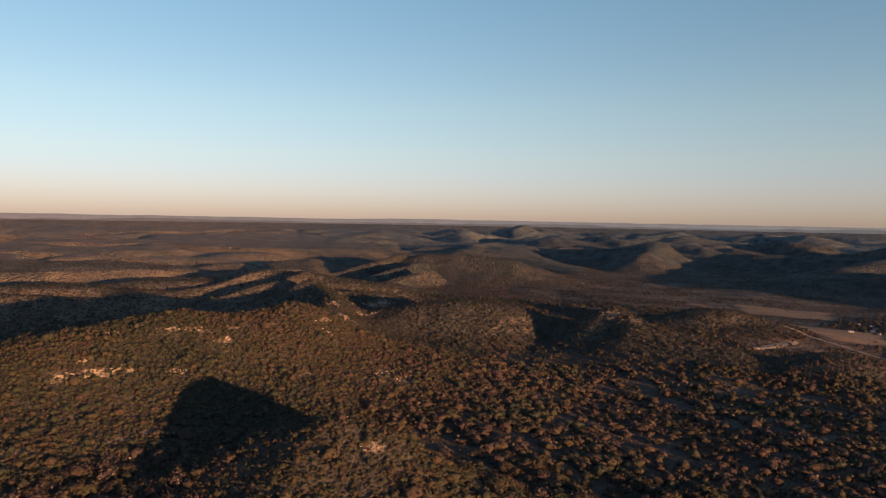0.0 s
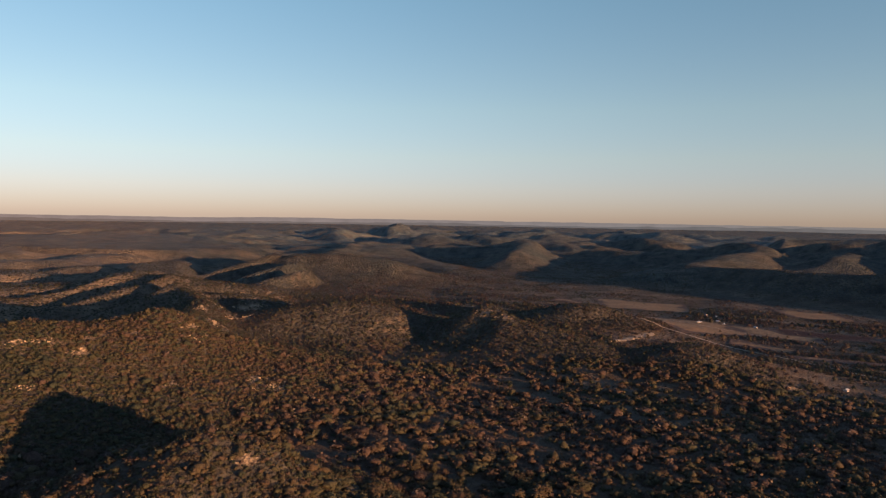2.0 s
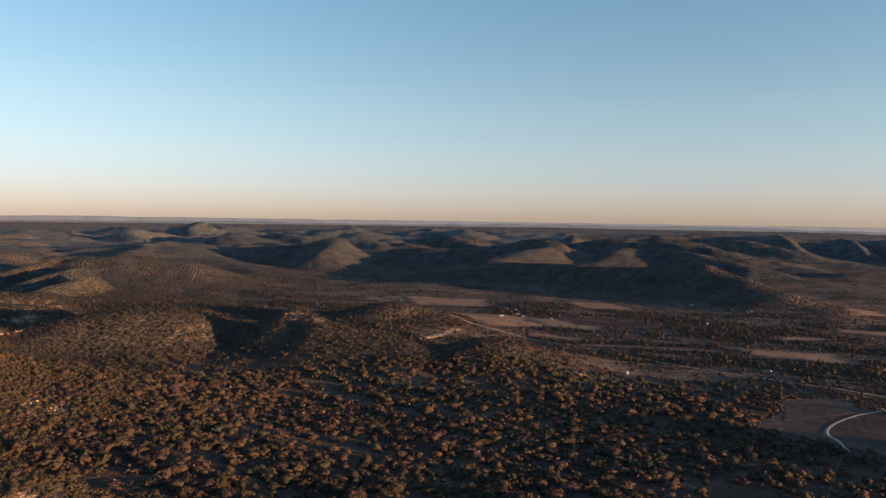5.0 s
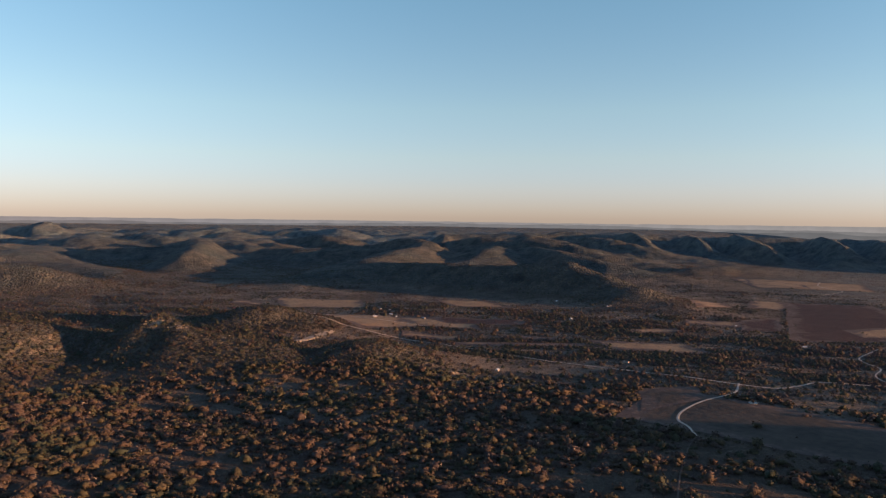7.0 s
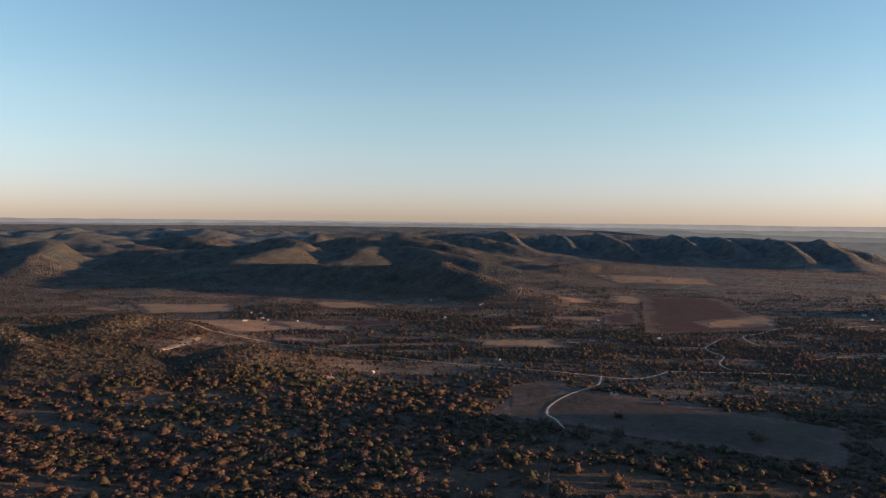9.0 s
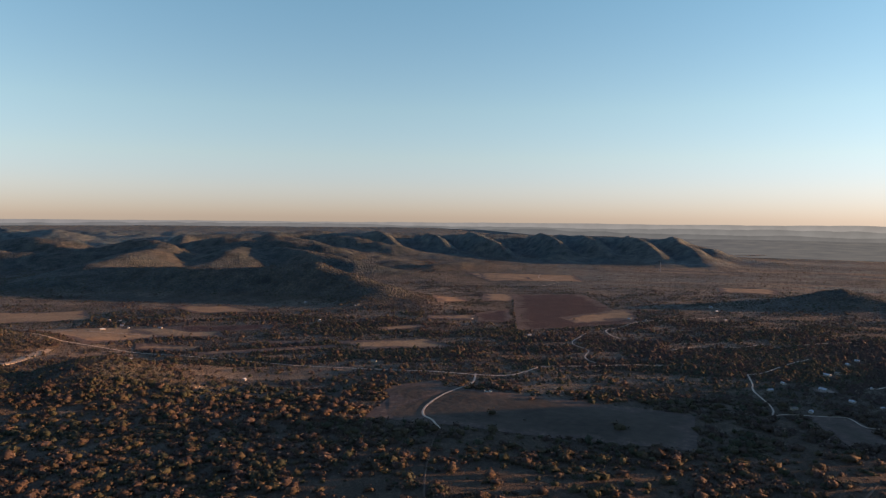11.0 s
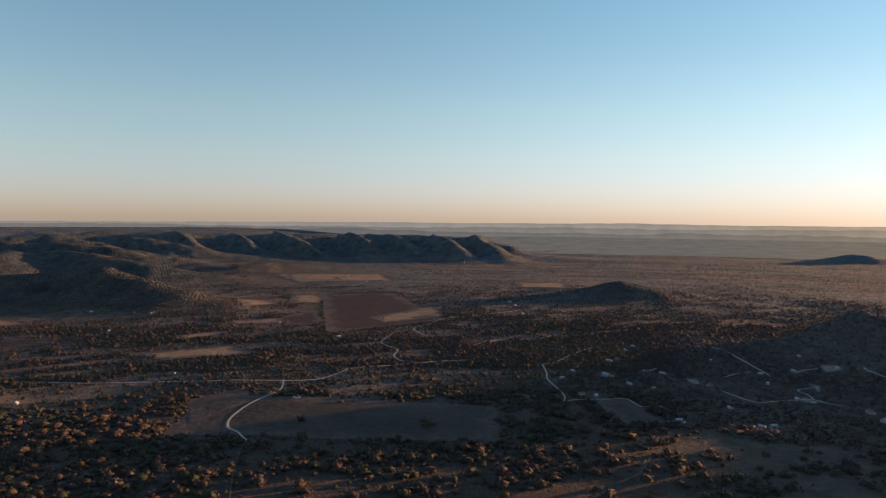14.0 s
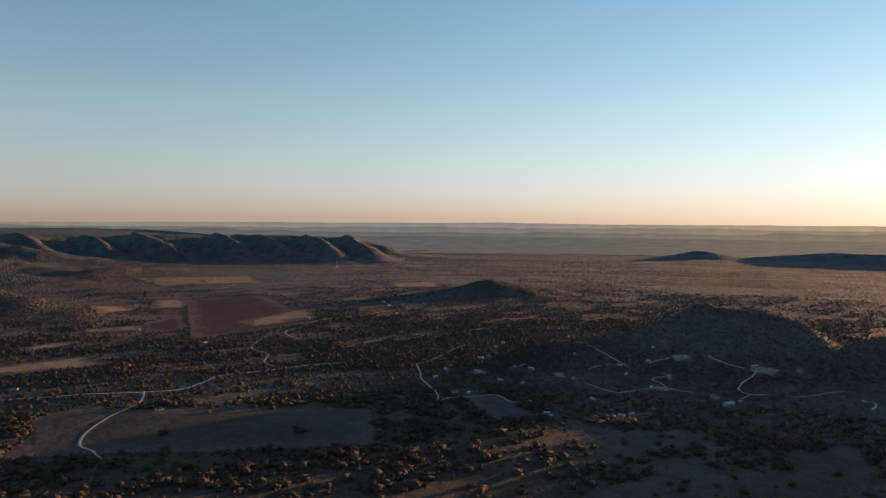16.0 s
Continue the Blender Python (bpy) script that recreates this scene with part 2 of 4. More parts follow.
def make_earth():
    m, t, b = material("scrubland")
    coarse, mid, fine = noise_node(t, 160, 3), noise_node(t, 14, 4, 0.65), noise_node(t, 2.5, 5)
    grass = ramp(t, [(0.25, (0.040, 0.031, 0.026)), (0.5, (0.073, 0.055, 0.041)), (0.75, (0.158, 0.117, 0.083))])
    t.links.new(mixed(t, 0.45, mid.outputs["Fac"], fine.outputs["Fac"]), grass.inputs[0])
    # the canopy where single trees can no longer be told apart
    vor = t.nodes.new("ShaderNodeTexVoronoi")
    g = t.nodes.new("ShaderNodeNewGeometry")
    t.links.new(g.outputs["Position"], vor.inputs["Vector"])
    vor.inputs["Scale"].default_value = 1 / 4.5
    # pale blue-grey tones: distance haze put into the colour
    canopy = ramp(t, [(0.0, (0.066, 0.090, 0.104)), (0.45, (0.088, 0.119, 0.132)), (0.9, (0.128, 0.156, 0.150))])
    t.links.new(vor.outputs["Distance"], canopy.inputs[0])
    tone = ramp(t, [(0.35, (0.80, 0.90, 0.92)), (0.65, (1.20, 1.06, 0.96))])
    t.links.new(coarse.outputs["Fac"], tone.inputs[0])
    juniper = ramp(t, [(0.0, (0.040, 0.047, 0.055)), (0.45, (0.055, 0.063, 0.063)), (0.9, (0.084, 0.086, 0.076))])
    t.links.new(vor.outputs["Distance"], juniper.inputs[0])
    # far cover passes to the pale tones that stand in for haze
    hazed_cover = mixed(t, attribute(t, "haze_tint"), juniper.outputs[0], canopy.outputs[0])
    green = mixed(t, 1.0, hazed_cover, tone.outputs[0], "MULTIPLY")
    groves = noise_node(t, 30, 6, 0.7)
    patchy = ramp(t, [(0.36, (0.52, 0.58, 0.60)), (0.5, (1.0, 1.0, 1.0)), (0.66, (1.50, 1.43, 1.28))])
    t.links.new(groves.outputs["Fac"], patchy.inputs[0])
    green = mixed(t, 1.0, green, patchy.outputs[0], "MULTIPLY")
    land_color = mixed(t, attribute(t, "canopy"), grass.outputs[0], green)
    straw = ramp(t, [(0.3, (0.088, 0.074, 0.060)), (0.7, (0.198, 0.160, 0.122))])
    t.links.new(mid.outputs["Fac"], straw.inputs[0])
    land_color = mixed(t, attribute(t, "pasture"), land_color, straw.outputs[0])
    stone = ramp(t, [(0.3, (0.17, 0.128, 0.09)), (0.65, (0.36, 0.28, 0.20))])
    t.links.new(fine.outputs["Fac"], stone.inputs[0])
    final = mixed(t, attribute(t, "rock"), land_color, stone.outputs[0])
    t.links.new(final, b.inputs["Base Color"])
    b.inputs["Roughness"].default_value = 0.95
    inv = t.nodes.new("ShaderNodeMath")
    inv.operation = "SUBTRACT"
    inv.inputs[0].default_value = 1.0
    t.links.new(vor.outputs["Distance"], inv.inputs[1])
    height = t.nodes.new("ShaderNodeMath")
    height.operation = "MULTIPLY_ADD"
    t.links.new(inv.outputs[0], height.inputs[0])
    t.links.new(attribute(t, "canopy"), height.inputs[1])
    t.links.new(mid.outputs["Fac"], height.inputs[2])
    tuft = noise_node(t, 1.4, 4, 0.65)
    rough_height = t.nodes.new("ShaderNodeMath")
    rough_height.operation = "MULTIPLY_ADD"
    rough_height.inputs[1].default_value = 0.5
    t.links.new(tuft.outputs["Fac"], rough_height.inputs[0])
    t.links.new(height.outputs[0], rough_height.inputs[2])
    bump(t, b, rough_height.outputs[0], 1.0, 5.0)
    return m


def make_leaf():
    m, t, b = material("foliage")
    # the last, pale tone stands in for haze over the village trees
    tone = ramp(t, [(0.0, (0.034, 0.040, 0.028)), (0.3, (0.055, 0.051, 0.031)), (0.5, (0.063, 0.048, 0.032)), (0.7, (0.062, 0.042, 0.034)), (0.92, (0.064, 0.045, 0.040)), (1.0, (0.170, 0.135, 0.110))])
    t.links.new(attribute(t, "tint"), tone.inputs[0])
    fine = noise_node(t, 0.8, 4, 0.65)
    wear = ramp(t, [(0.34, (0.62, 0.64, 0.64)), (0.66, (1.36, 1.34, 1.28))])
    t.links.new(fine.outputs["Fac"], wear.inputs[0])
    t.links.new(mixed(t, 1.0, tone.outputs[0], wear.outputs[0], "MULTIPLY"), b.inputs["Base Color"])
    b.inputs["Roughness"].default_value = 0.85
    bump(t, b, fine.outputs["Fac"], 0.8, 0.6)
    through_leaf = t.nodes.new("ShaderNodeBsdfTranslucent")
    t.links.new(b.inputs["Base Color"].links[0].from_socket, through_leaf.inputs["Color"])
    both = t.nodes.new("ShaderNodeMixShader")
    both.inputs[0].default_value = 0.12
    t.links.new(b.outputs[0], both.inputs[1])
    t.links.new(through_leaf.outputs[0], both.inputs[2])
    t.links.new(both.outputs[0], t.nodes["Material Output"].inputs["Surface"])
    return m


M_EARTH, M_LEAF = make_earth(), make_leaf()


def field_material(name, dark, light, coarse, fine, relief=0.7):
    """Open ground that frays into the scrubland at its edges."""
    m = two_scale(name, dark, light, coarse, fine, relief=relief)
    t, b = m.node_tree, m.node_tree.nodes["Principled BSDF"]
    inner = b.inputs["Base Color"].links[0].from_socket
    ragged, mid = noise_node(t, 34, 5, 0.65), noise_node(t, 6, 5, 0.65)
    sum_node = t.nodes.new("ShaderNodeMath")
    sum_node.operation = "ADD"
    t.links.new(attribute(t, "depth"), sum_node.inputs[0])
    t.links.new(ragged.outputs["Fac"], sum_node.inputs[1])
    fac = ramp(t, [(0.60, (0, 0, 0)), (0.76, (1, 1, 1))])
    t.links.new(sum_node.outputs[0], fac.inputs[0])
    outer = ramp(t, [(0.3, (0.050, 0.037, 0.033)), (0.55, (0.090, 0.064, 0.052)), (0.75, (0.18, 0.128, 0.096))])
    t.links.new(mid.outputs["Fac"], outer.inputs[0])
    t.links.new(mixed(t, fac.outputs[0], outer.outputs[0], inner), b.inputs["Base Color"])
    return m


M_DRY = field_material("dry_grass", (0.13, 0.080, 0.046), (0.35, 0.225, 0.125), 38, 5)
M_PLOUGH = field_material("ploughed_soil", (0.024, 0.013, 0.0125), (0.060, 0.030, 0.027), 22, 2.5)
M_GRAZED = field_material("grazed_grass", (0.026, 0.021, 0.017), (0.078, 0.060, 0.046), 45, 7, 0.35)
M_YARD = field_material("bare_caliche", (0.15, 0.13, 0.11), (0.28, 0.25, 0.21), 20, 3)
M_GRAVEL = two_scale("gravel", (0.32, 0.26, 0.20), (0.48, 0.40, 0.32), 9, 0.8)
M_TRACK = two_scale("dirt_track", (0.075, 0.055, 0.042), (0.13, 0.098, 0.074), 9, 0.8)
M_ROCK = two_scale("limestone", (0.20, 0.155, 0.11), (0.38, 0.30, 0.215), 5, 0.8, relief=0.6)
M_BARK = two_scale("bark", (0.05, 0.035, 0.025), (0.11, 0.085, 0.065), 1.2, 0.2)


# ---- cover of the land ----
FIELDS = []


def field(kind, *corners):
    """Four corners, in turn round the field."""
    FIELDS.append((kind, corners))


field("grazed", (528, 445), (664, 495), (728, 182), (606, 146))
field("dry", (625, 1515), (784, 1391), (726, 1264), (578, 1352))
field("dry", (586, 1249), (705, 1135), (690, 1000), (556, 990))
field("dry", (705, 1135), (800, 1010), (745, 915), (690, 1000))
field("plough", (745, 1100), (880, 950), (835, 905), (740, 1000))
field("dry", (820, 755), (923, 645), (890, 560), (800, 668))
field("dry", (640, 852), (800, 735), (780, 715), (628, 830))
field("plough", (1600, 845), (1726, 711), (1310, 420), (1080, 565))
field("dry", (1286, 579), (1500, 512), (1364, 442), (1235, 520))
field("dry", (1575, 917), (1617, 843), (1468, 781), (1432, 844))
field("dry", (2130, 1310), (2290, 970), (2060, 840), (1900, 1090))
field("dry", (2130, 460), (2190, 310), (2020, 280), (1990, 420))
field("grazed", (793, 89), (800, 44), (725, 6), (699, 45))
field("grazed", (637, 500), (700, 470), (650, 430), (560, 440))
field("dry", (1150, 800), (1210, 720), (1150, 690), (1100, 770))

field("yard", (950, -256), (976, -272), (954, -312), (930, -294))
field("yard", (962, -327), (958, -341), (926, -331), (931, -317))
field("yard", (919, -10), (926, -27), (888, -39), (892, -22))
field("yard", (869, -122), (885, -140), (862, -160), (845, -140))
field("yard", (946, -155), (933, -174), (896, -163), (908, -152))
field("yard", (993, -172), (991, -197), (974, -198), (973, -176))
field("yard", (915, 95), (922, 72), (902, 66), (896, 90))
field("dry", (964, 779), (1036, 742), (1025, 716), (934, 754))
field("dry", (1438, 988), (1462, 911), (1394, 854), (1285, 869))
field("dry", (937, 1327), (1014, 1206), (982, 1112), (887, 1184))
field("plough", (1235, 739), (1343, 720), (1160, 622), (1124, 667))
field("dry", (2142, 1270), (2103, 1052), (2006, 987), (1982, 1156))
field("dry", (625, 972), (673, 884), (643, 859), (599, 932))
field("dry", (766, 840), (798, 794), (780, 777), (746, 818))
field("dry", (540, 1529), (582, 1481), (558, 1420), (509, 1475))

ROADS = []


def road(width, *points):
    ROADS.append((width, points))


road(3.4, (752, 452), (705, 430), (645, 428), (595, 418), (567, 402), (556, 384), (535, 361))
road(1.6, (535, 361), (500, 345), (436, 308), (380, 270))
road(3.6, (470, 1190), (518, 1077), (597, 891), (650, 703), (724, 514), (761, 425), (799, 407), (846, 399), (899, 339), (928, 308), (950, 270))
road(2.6, (904, 340), (915, 365), (941, 384), (985, 396), (1010, 425), (1041, 445), (1135, 460))
road(2.8, (1120, 395), (1139, 416), (1190, 445), (1240, 435), (1325, 427), (1420, 360), (1499, 320))
road(2.4, (1060, 300), (1120, 270), (1150, 215), (1200, 190))
road(3.0, (1850, 880), (2000, 900), (2100, 1010), (2250, 1080))
road(2.6, (950, 170), (971, 155), (1040, 140), (1110, 118))
road(2.6, (950, 170), (900, 156), (863, 148), (800, 120), (771, 115))
road(2.4, (1203, 156), (1266, 107), (1314, 58))
road(2.4, (1183, -13), (1134, -39), (1068, -69), (1017, -93), (981, -109), (959, -117))
road(2.8, (875, -52), (854, -67), (837, -85), (843, -99), (861, -127), (869, -148), (857, -159), (846, -173))
road(2.4, (869, -148), (890, -146), (910, -138), (930, -165))
road(2.2, (948, -61), (966, -73), (981, -94))
road(3.4, (950, -275), (933, -265), (901, -243), (865, -230), (845, -237), (845, -257))
road(2.4, (834, -278), (842, -303), (859, -327), (869, -347))
road(2.6, (973, -145), (979, -153), (984, -172))
road(2.4, (980, -225), (975, -236), (958, -262))
road(2.4, (950, 40), (956, 30), (974, 22))
road(2.4, (845, -237), (832, -228), (822, -221))
road(2.4, (771, 115), (785, 101), (795, 70), (801, 51), (775, 34), (782, 12))
road(3.2, (817, -345), (812, -355), (798, -350), (784, -340))
road(2.0, (760, -140), (772, -171), (778, -196), (800, -277), (796, -304), (796, -320))
road(2.0, (470, 72), (502, 59), (540, 45), (567, 29), (610, 20))
road(3.0, (586, 1249), (640, 1130), (693, 993))
road(3.4, (291, 845), (340, 868), (376, 880), (415, 884))


def curve_points(points, gap=5.0):
    """A smooth line through the points, as an array."""
    p = np.array(points, float)
    p = np.vstack([2 * p[0] - p[1], p, 2 * p[-1] - p[-2]])
    out = []
    for k in range(1, len(p) - 2):
        n = max(2, int(np.linalg.norm(p[k + 1] - p[k]) / gap))
        u = np.linspace(0, 1, n, endpoint=False)[:, None]
        a, b, c, d = p[k - 1 : k + 3]
        out.append(0.5 * (2 * b + (c - a) * u + (2 * a - 5 * b + 4 * c - d) * u**2 + (3 * b - a - 3 * c + d) * u**3))
    return np.vstack(out + [p[-2:-1]])


ROAD_LINES = [(w, curve_points(p)) for w, p in ROADS]


def inside(x, y, corners):
    hit = np.zeros(np.shape(x), bool)
    n = len(corners)
    for k in range(n):
        (ax, ay), (bx, by) = corners[k], corners[(k + 1) % n]
        cross = (ay > y) != (by > y)
        with np.errstate(divide="ignore", invalid="ignore"):
            hit ^= cross & (x < (bx - ax) * (y - ay) / (by - ay + 1e-12) + ax)
    return hit


def near_road(x, y, margin):
    out = np.zeros(np.shape(x), bool)
    for w, line in ROAD_LINES:
        lo, hi = line.min(0) - 20, line.max(0) + 20
        k = np.where((x > lo[0]) & (x < hi[0]) & (y > lo[1]) & (y < hi[1]))[0]
        for c in range(0, len(k), 20000):
            q = k[c : c + 20000]
            d2 = ((x[q][:, None] - line[None, :, 0]) ** 2 + (y[q][:, None] - line[None, :, 1]) ** 2).min(1)
            out[q] |= d2 < (w / 2 + margin) ** 2
    return out


# where the houses stand
PLOTS_A = [(910, 82), (979, -144), (929, -108), (825, -193), (795, -200), (735, -4), (853, -145), (871, 51), (859, 23), (877, 133), (808, 100), (1006, 86), (1139, 60), (951, 36), (800, -56)]
PLOTS_B = [(810, -216), (737, -80), (895, -40), (962, -276), (983, -194), (982, -224), (921, 125), (816, -346), (1100, 69), (1025, 76), (943, 13), (972, -105), (1242, -505), (1157, -482), (1033, -49), (1017, -156), (956, -290), (863, -130), (745, -91), (1318, -41), (805, 84), (727, -8)]
PLOTS_C = [(1348, 456), (1346, 422), (1623, 365), (1576, 342), (1454, 299), (1052, 527), (1157, 702), (486, 1369), (1151, 983), (669, 1137), (706, 1120), (744, 1205), (739, 1077), (560, 882), (1116, 1105), (737, 603), (962, 916), (560, 656), (737, 1230), (713, 1150), (1143, 984)]

# bare limestone on the slopes: place, reach
LEDGES = [(-287, 530, 16), (-272, 547, 18), (-256, 557, 14), (-285, 559, 10), (-292, 607, 14), (-245, 626, 16), (-231, 636, 14), (-199, 631, 12), (-217, 567, 10), (-124, 737, 16), (-112, 720, 12), (-121, 876, 22), (-105, 981, 24), (-148, 937, 24), (-140, 1061, 26), (-146, 1147, 30), (-110, 1200, 34), (-41, 642, 26), (-54, 658, 16), (-38, 392, 8), (-261, 485, 8), (222, 901, 14), (240, 877, 12), (354, 672, 14), (355, 638, 10), (492, 658, 12)]


def rock_at(x, y, z):
    """How bare and stony the ground is, 0 to 1."""
    band = (z + 5 * fbm(x, y, 90, 5, 2)) / 11.0
    band = 1 - step(0.10, 0.24, np.abs(band - np.floor(band) - 0.5))
    patch = step(0.56, 0.66, fbm(x, y, 75, 31, 3)) * step(14, 26, z) * step(0.42, 0.56, fbm(x, y, 12, 33, 2))
    out = 0.7 * (1 - 0.75 * step(0, 12, np.degrees(np.arctan2(x, y)))) * band * patch * (1 - step(1300, 2000, np.hypot(x, y)))
    for lx, ly, reach in LEDGES:
        d = np.hypot((x - lx), (y - ly) * 1.3) / reach
        out = np.maximum(out, (1 - step(0.3, 1.0, d)) * step(0.40, 0.54, fbm(x, y, 9, 9, 3)))
    return out


WOODS = [(690, 400), (760, 430), (893, 372), (1066, 255), (1290, 170), (1330, 0), (1180, -330), (1000, -420), (760, -330), (690, -100), (690, 60), (720, 150), (740, 190)]
THICK = [(-700, 200), (380, 90), (470, 130), (530, 250), (535, 361), (541, 430), (600, 540), (560, 650), (490, 760), (420, 900), (420, 1060), (360, 1300), (150, 1700), (-700, 1700)]


def cover_at(x, y, z):
    """Share of the ground under trees, 0 to 1."""
    high = step(7, 20, z)
    r, az = np.hypot(x, y), np.degrees(np.arctan2(x, y))
    clumps = fbm(x, y, 60, 12, 3)
    rows = fbm(x * 0.7 - y * 0.7, (x * 0.7 + y * 0.7) * 2.4, 120, 14, 2)
    open_land = step(0.475, 0.54, 0.5 * clumps + 0.5 * rows) * 0.7 + 0.09
    brush = 0.10 + 0.80 * step(0.43, 0.51, 0.55 * clumps + 0.45 * fbm(x, y, 20, 13, 2))
    spur = np.exp(-(((x - 420) / 190) ** 2 + ((y - 560) / 230) ** 2))
    brush = np.maximum(brush, (0.3 + 0.4 * step(0.4, 0.5, fbm(x, y, 20, 13, 2))) * step(0.25, 0.6, spur))
    low = np.where(inside(x, y, THICK), brush, open_land)
    village = step(76, 84, az) * step(690, 760, r) * (1 - step(1150, 1300, r))
    low = np.maximum(low, 0.42 * village * step(0.38, 0.5, clumps) + 0.1 * village)
    low = low * (1 - 0.62 * step(78, 86, az) * (1 - step(660, 720, r)))
    low = np.where(inside(x, y, WOODS), np.maximum(low, 0.16 + 0.6 * step(0.36, 0.46, 0.6 * clumps + 0.4 * fbm(x, y, 25, 15, 2))), low)
    low = np.maximum(low, 0.42 * step(60, 72, az) * step(1050, 1350, r) * step(0.34, 0.5, clumps))
    creek = np.exp(-(((x * 0.6 + y * 0.8 - 800) / 55) ** 2)) * step(640, 700, x) * (1 - step(900, 1000, x))
    low = np.maximum(low, 0.6 * creek)
    hillside = 0.99 - 0.35 * step(0.62, 0.8, fbm(x, y, 70, 71, 3))
    out = low * (1 - high) + hillside * high
    return out * (1 - 0.9 * rock_at(x, y, z))


def point_values(me, name, values):
    a = me.attributes.new(name, "FLOAT", "POINT")
    a.data.foreach_set("value", np.asarray(values, np.float32).ravel())


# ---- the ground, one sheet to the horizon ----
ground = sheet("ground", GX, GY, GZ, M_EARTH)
tagged(ground, "rolling hill country of dry grass, scrub and bare limestone", "ground", kind="structure")
rock_true = rock_at(gx, gy, gz)
cover_true = cover_at(gx, gy, gz)
RR = np.hypot(gx, gy)
AZD = np.degrees(np.arctan2(gx, gy))
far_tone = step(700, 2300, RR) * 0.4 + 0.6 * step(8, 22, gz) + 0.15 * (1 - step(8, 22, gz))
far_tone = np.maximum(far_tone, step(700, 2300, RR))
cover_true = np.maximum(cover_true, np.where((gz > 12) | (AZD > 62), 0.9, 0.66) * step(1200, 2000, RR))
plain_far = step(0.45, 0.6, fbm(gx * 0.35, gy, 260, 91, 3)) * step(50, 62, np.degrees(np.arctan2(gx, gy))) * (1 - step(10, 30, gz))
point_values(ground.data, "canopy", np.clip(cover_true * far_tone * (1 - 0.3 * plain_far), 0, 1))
across = np.radians(AZD) * 1500
belt = step(0.44, 0.56, fbm(RR * 1.9, across, 240, 101, 4)) * step(60, 72, AZD) * step(1300, 1800, RR) * (1 - step(8, 20, gz))
strips = step(0.60, 0.66, fbm(RR * 2.2, across, 210, 104, 3)) * step(66, 76, AZD) * step(1700, 2200, RR) * (1 - step(6, 14, gz))
# share of the haze-pale tones: by range, and on the plain and village side
point_values(ground.data, "haze_tint", (1 - 0.7 * belt) * np.clip(step(2400 + 500 * step(8, 14, AZD) * (1 - step(52, 60, AZD)), 4400, RR) + step(1000, 1800, RR) * step(58, 72, AZD) * (1 - step(8, 20, gz)) + 0.25 * (1 - step(-16, 0, AZD)) * step(800, 1200, RR) + 0.8 * step(93, 101, AZD) * step(700, 1000, RR) + 0.5 * (fbm(gx, gy, 500, 97, 2) - 0.5), 0, 1))
# straw-coloured pastures of the far plain and the stony tops of the far hills, both also paled to stand in for haze
belts = fbm(gx * 0.5 + gy * 0.2, gy * 1.3 - gx * 0.3, 170, 92, 4)
pasture = step(1500, 2500, RR) * step(54, 72, AZD) * (1 - step(8, 25, gz)) * (0.06 + 0.14 * step(0.36, 0.6, belts))
tops = step(1500, 2300, RR) * (1 - step(0, 14, AZD)) * step(0.50, 0.66, fbm(gx, gy * 1.8, 110, 93, 4)) * 0.5
# pale meadow, partly raised to stand in for haze over the shade
meadow = step(430, 520, RR) * (1 - step(1000, 1150, RR)) * step(84, 96, AZD) * (1 - step(6, 16, gz)) * (0.12 + 0.36 * step(0.4, 0.6, fbm(gx, gy, 80, 96, 3)))
valley = step(560, 760, RR) * (1 - step(1900, 2400, RR)) * step(12, 22, AZD) * (1 - step(76, 88, AZD)) * (1 - step(5, 14, gz)) * (0.09 + 0.62 * step(0.42, 0.60, fbm(gx * 0.7 - gy * 0.7, (gx * 0.7 + gy * 0.7) * 2.0, 90, 95, 4)))
# plateau brightness from low sun and haze is put into the straw tone
plateau = step(900, 1300, RR) * (1 - step(-17, -6, AZD)) * (0.5 + 0.45 * step(0.42, 0.6, fbm(gx, gy * 1.6, 130, 98, 4)))
# stone tone on the plateau partly stands in for sun-warmed trees
point_values(ground.data, "rock", np.maximum(rock_true, 0.38 * plateau * step(0.4, 0.62, fbm(gx, gy, 60, 107, 4))))
# the last term pales the shaded cone hill in place of haze
point_values(ground.data, "pasture", np.maximum.reduce([pasture * (1 - belt), tops, plateau, meadow, valley, 0.8 * strips, 0.55 * step(90, 95, AZD) * (1 - step(116, 122, AZD)) * step(900, 1000, RR) * (1 - step(1200, 1350, RR))]))

FIELD_MATS = {"yard": M_YARD, "dry": M_DRY, "plough": M_PLOUGH, "grazed": M_GRAZED}
FIELD_LABELS = {"yard": "bare pale caliche yard beside the houses", "dry": "flat field of dry tan winter grass", "plough": "flat field of bare reddish-brown soil", "grazed": "flat pasture of short grey-brown grass"}
field_sheets = []
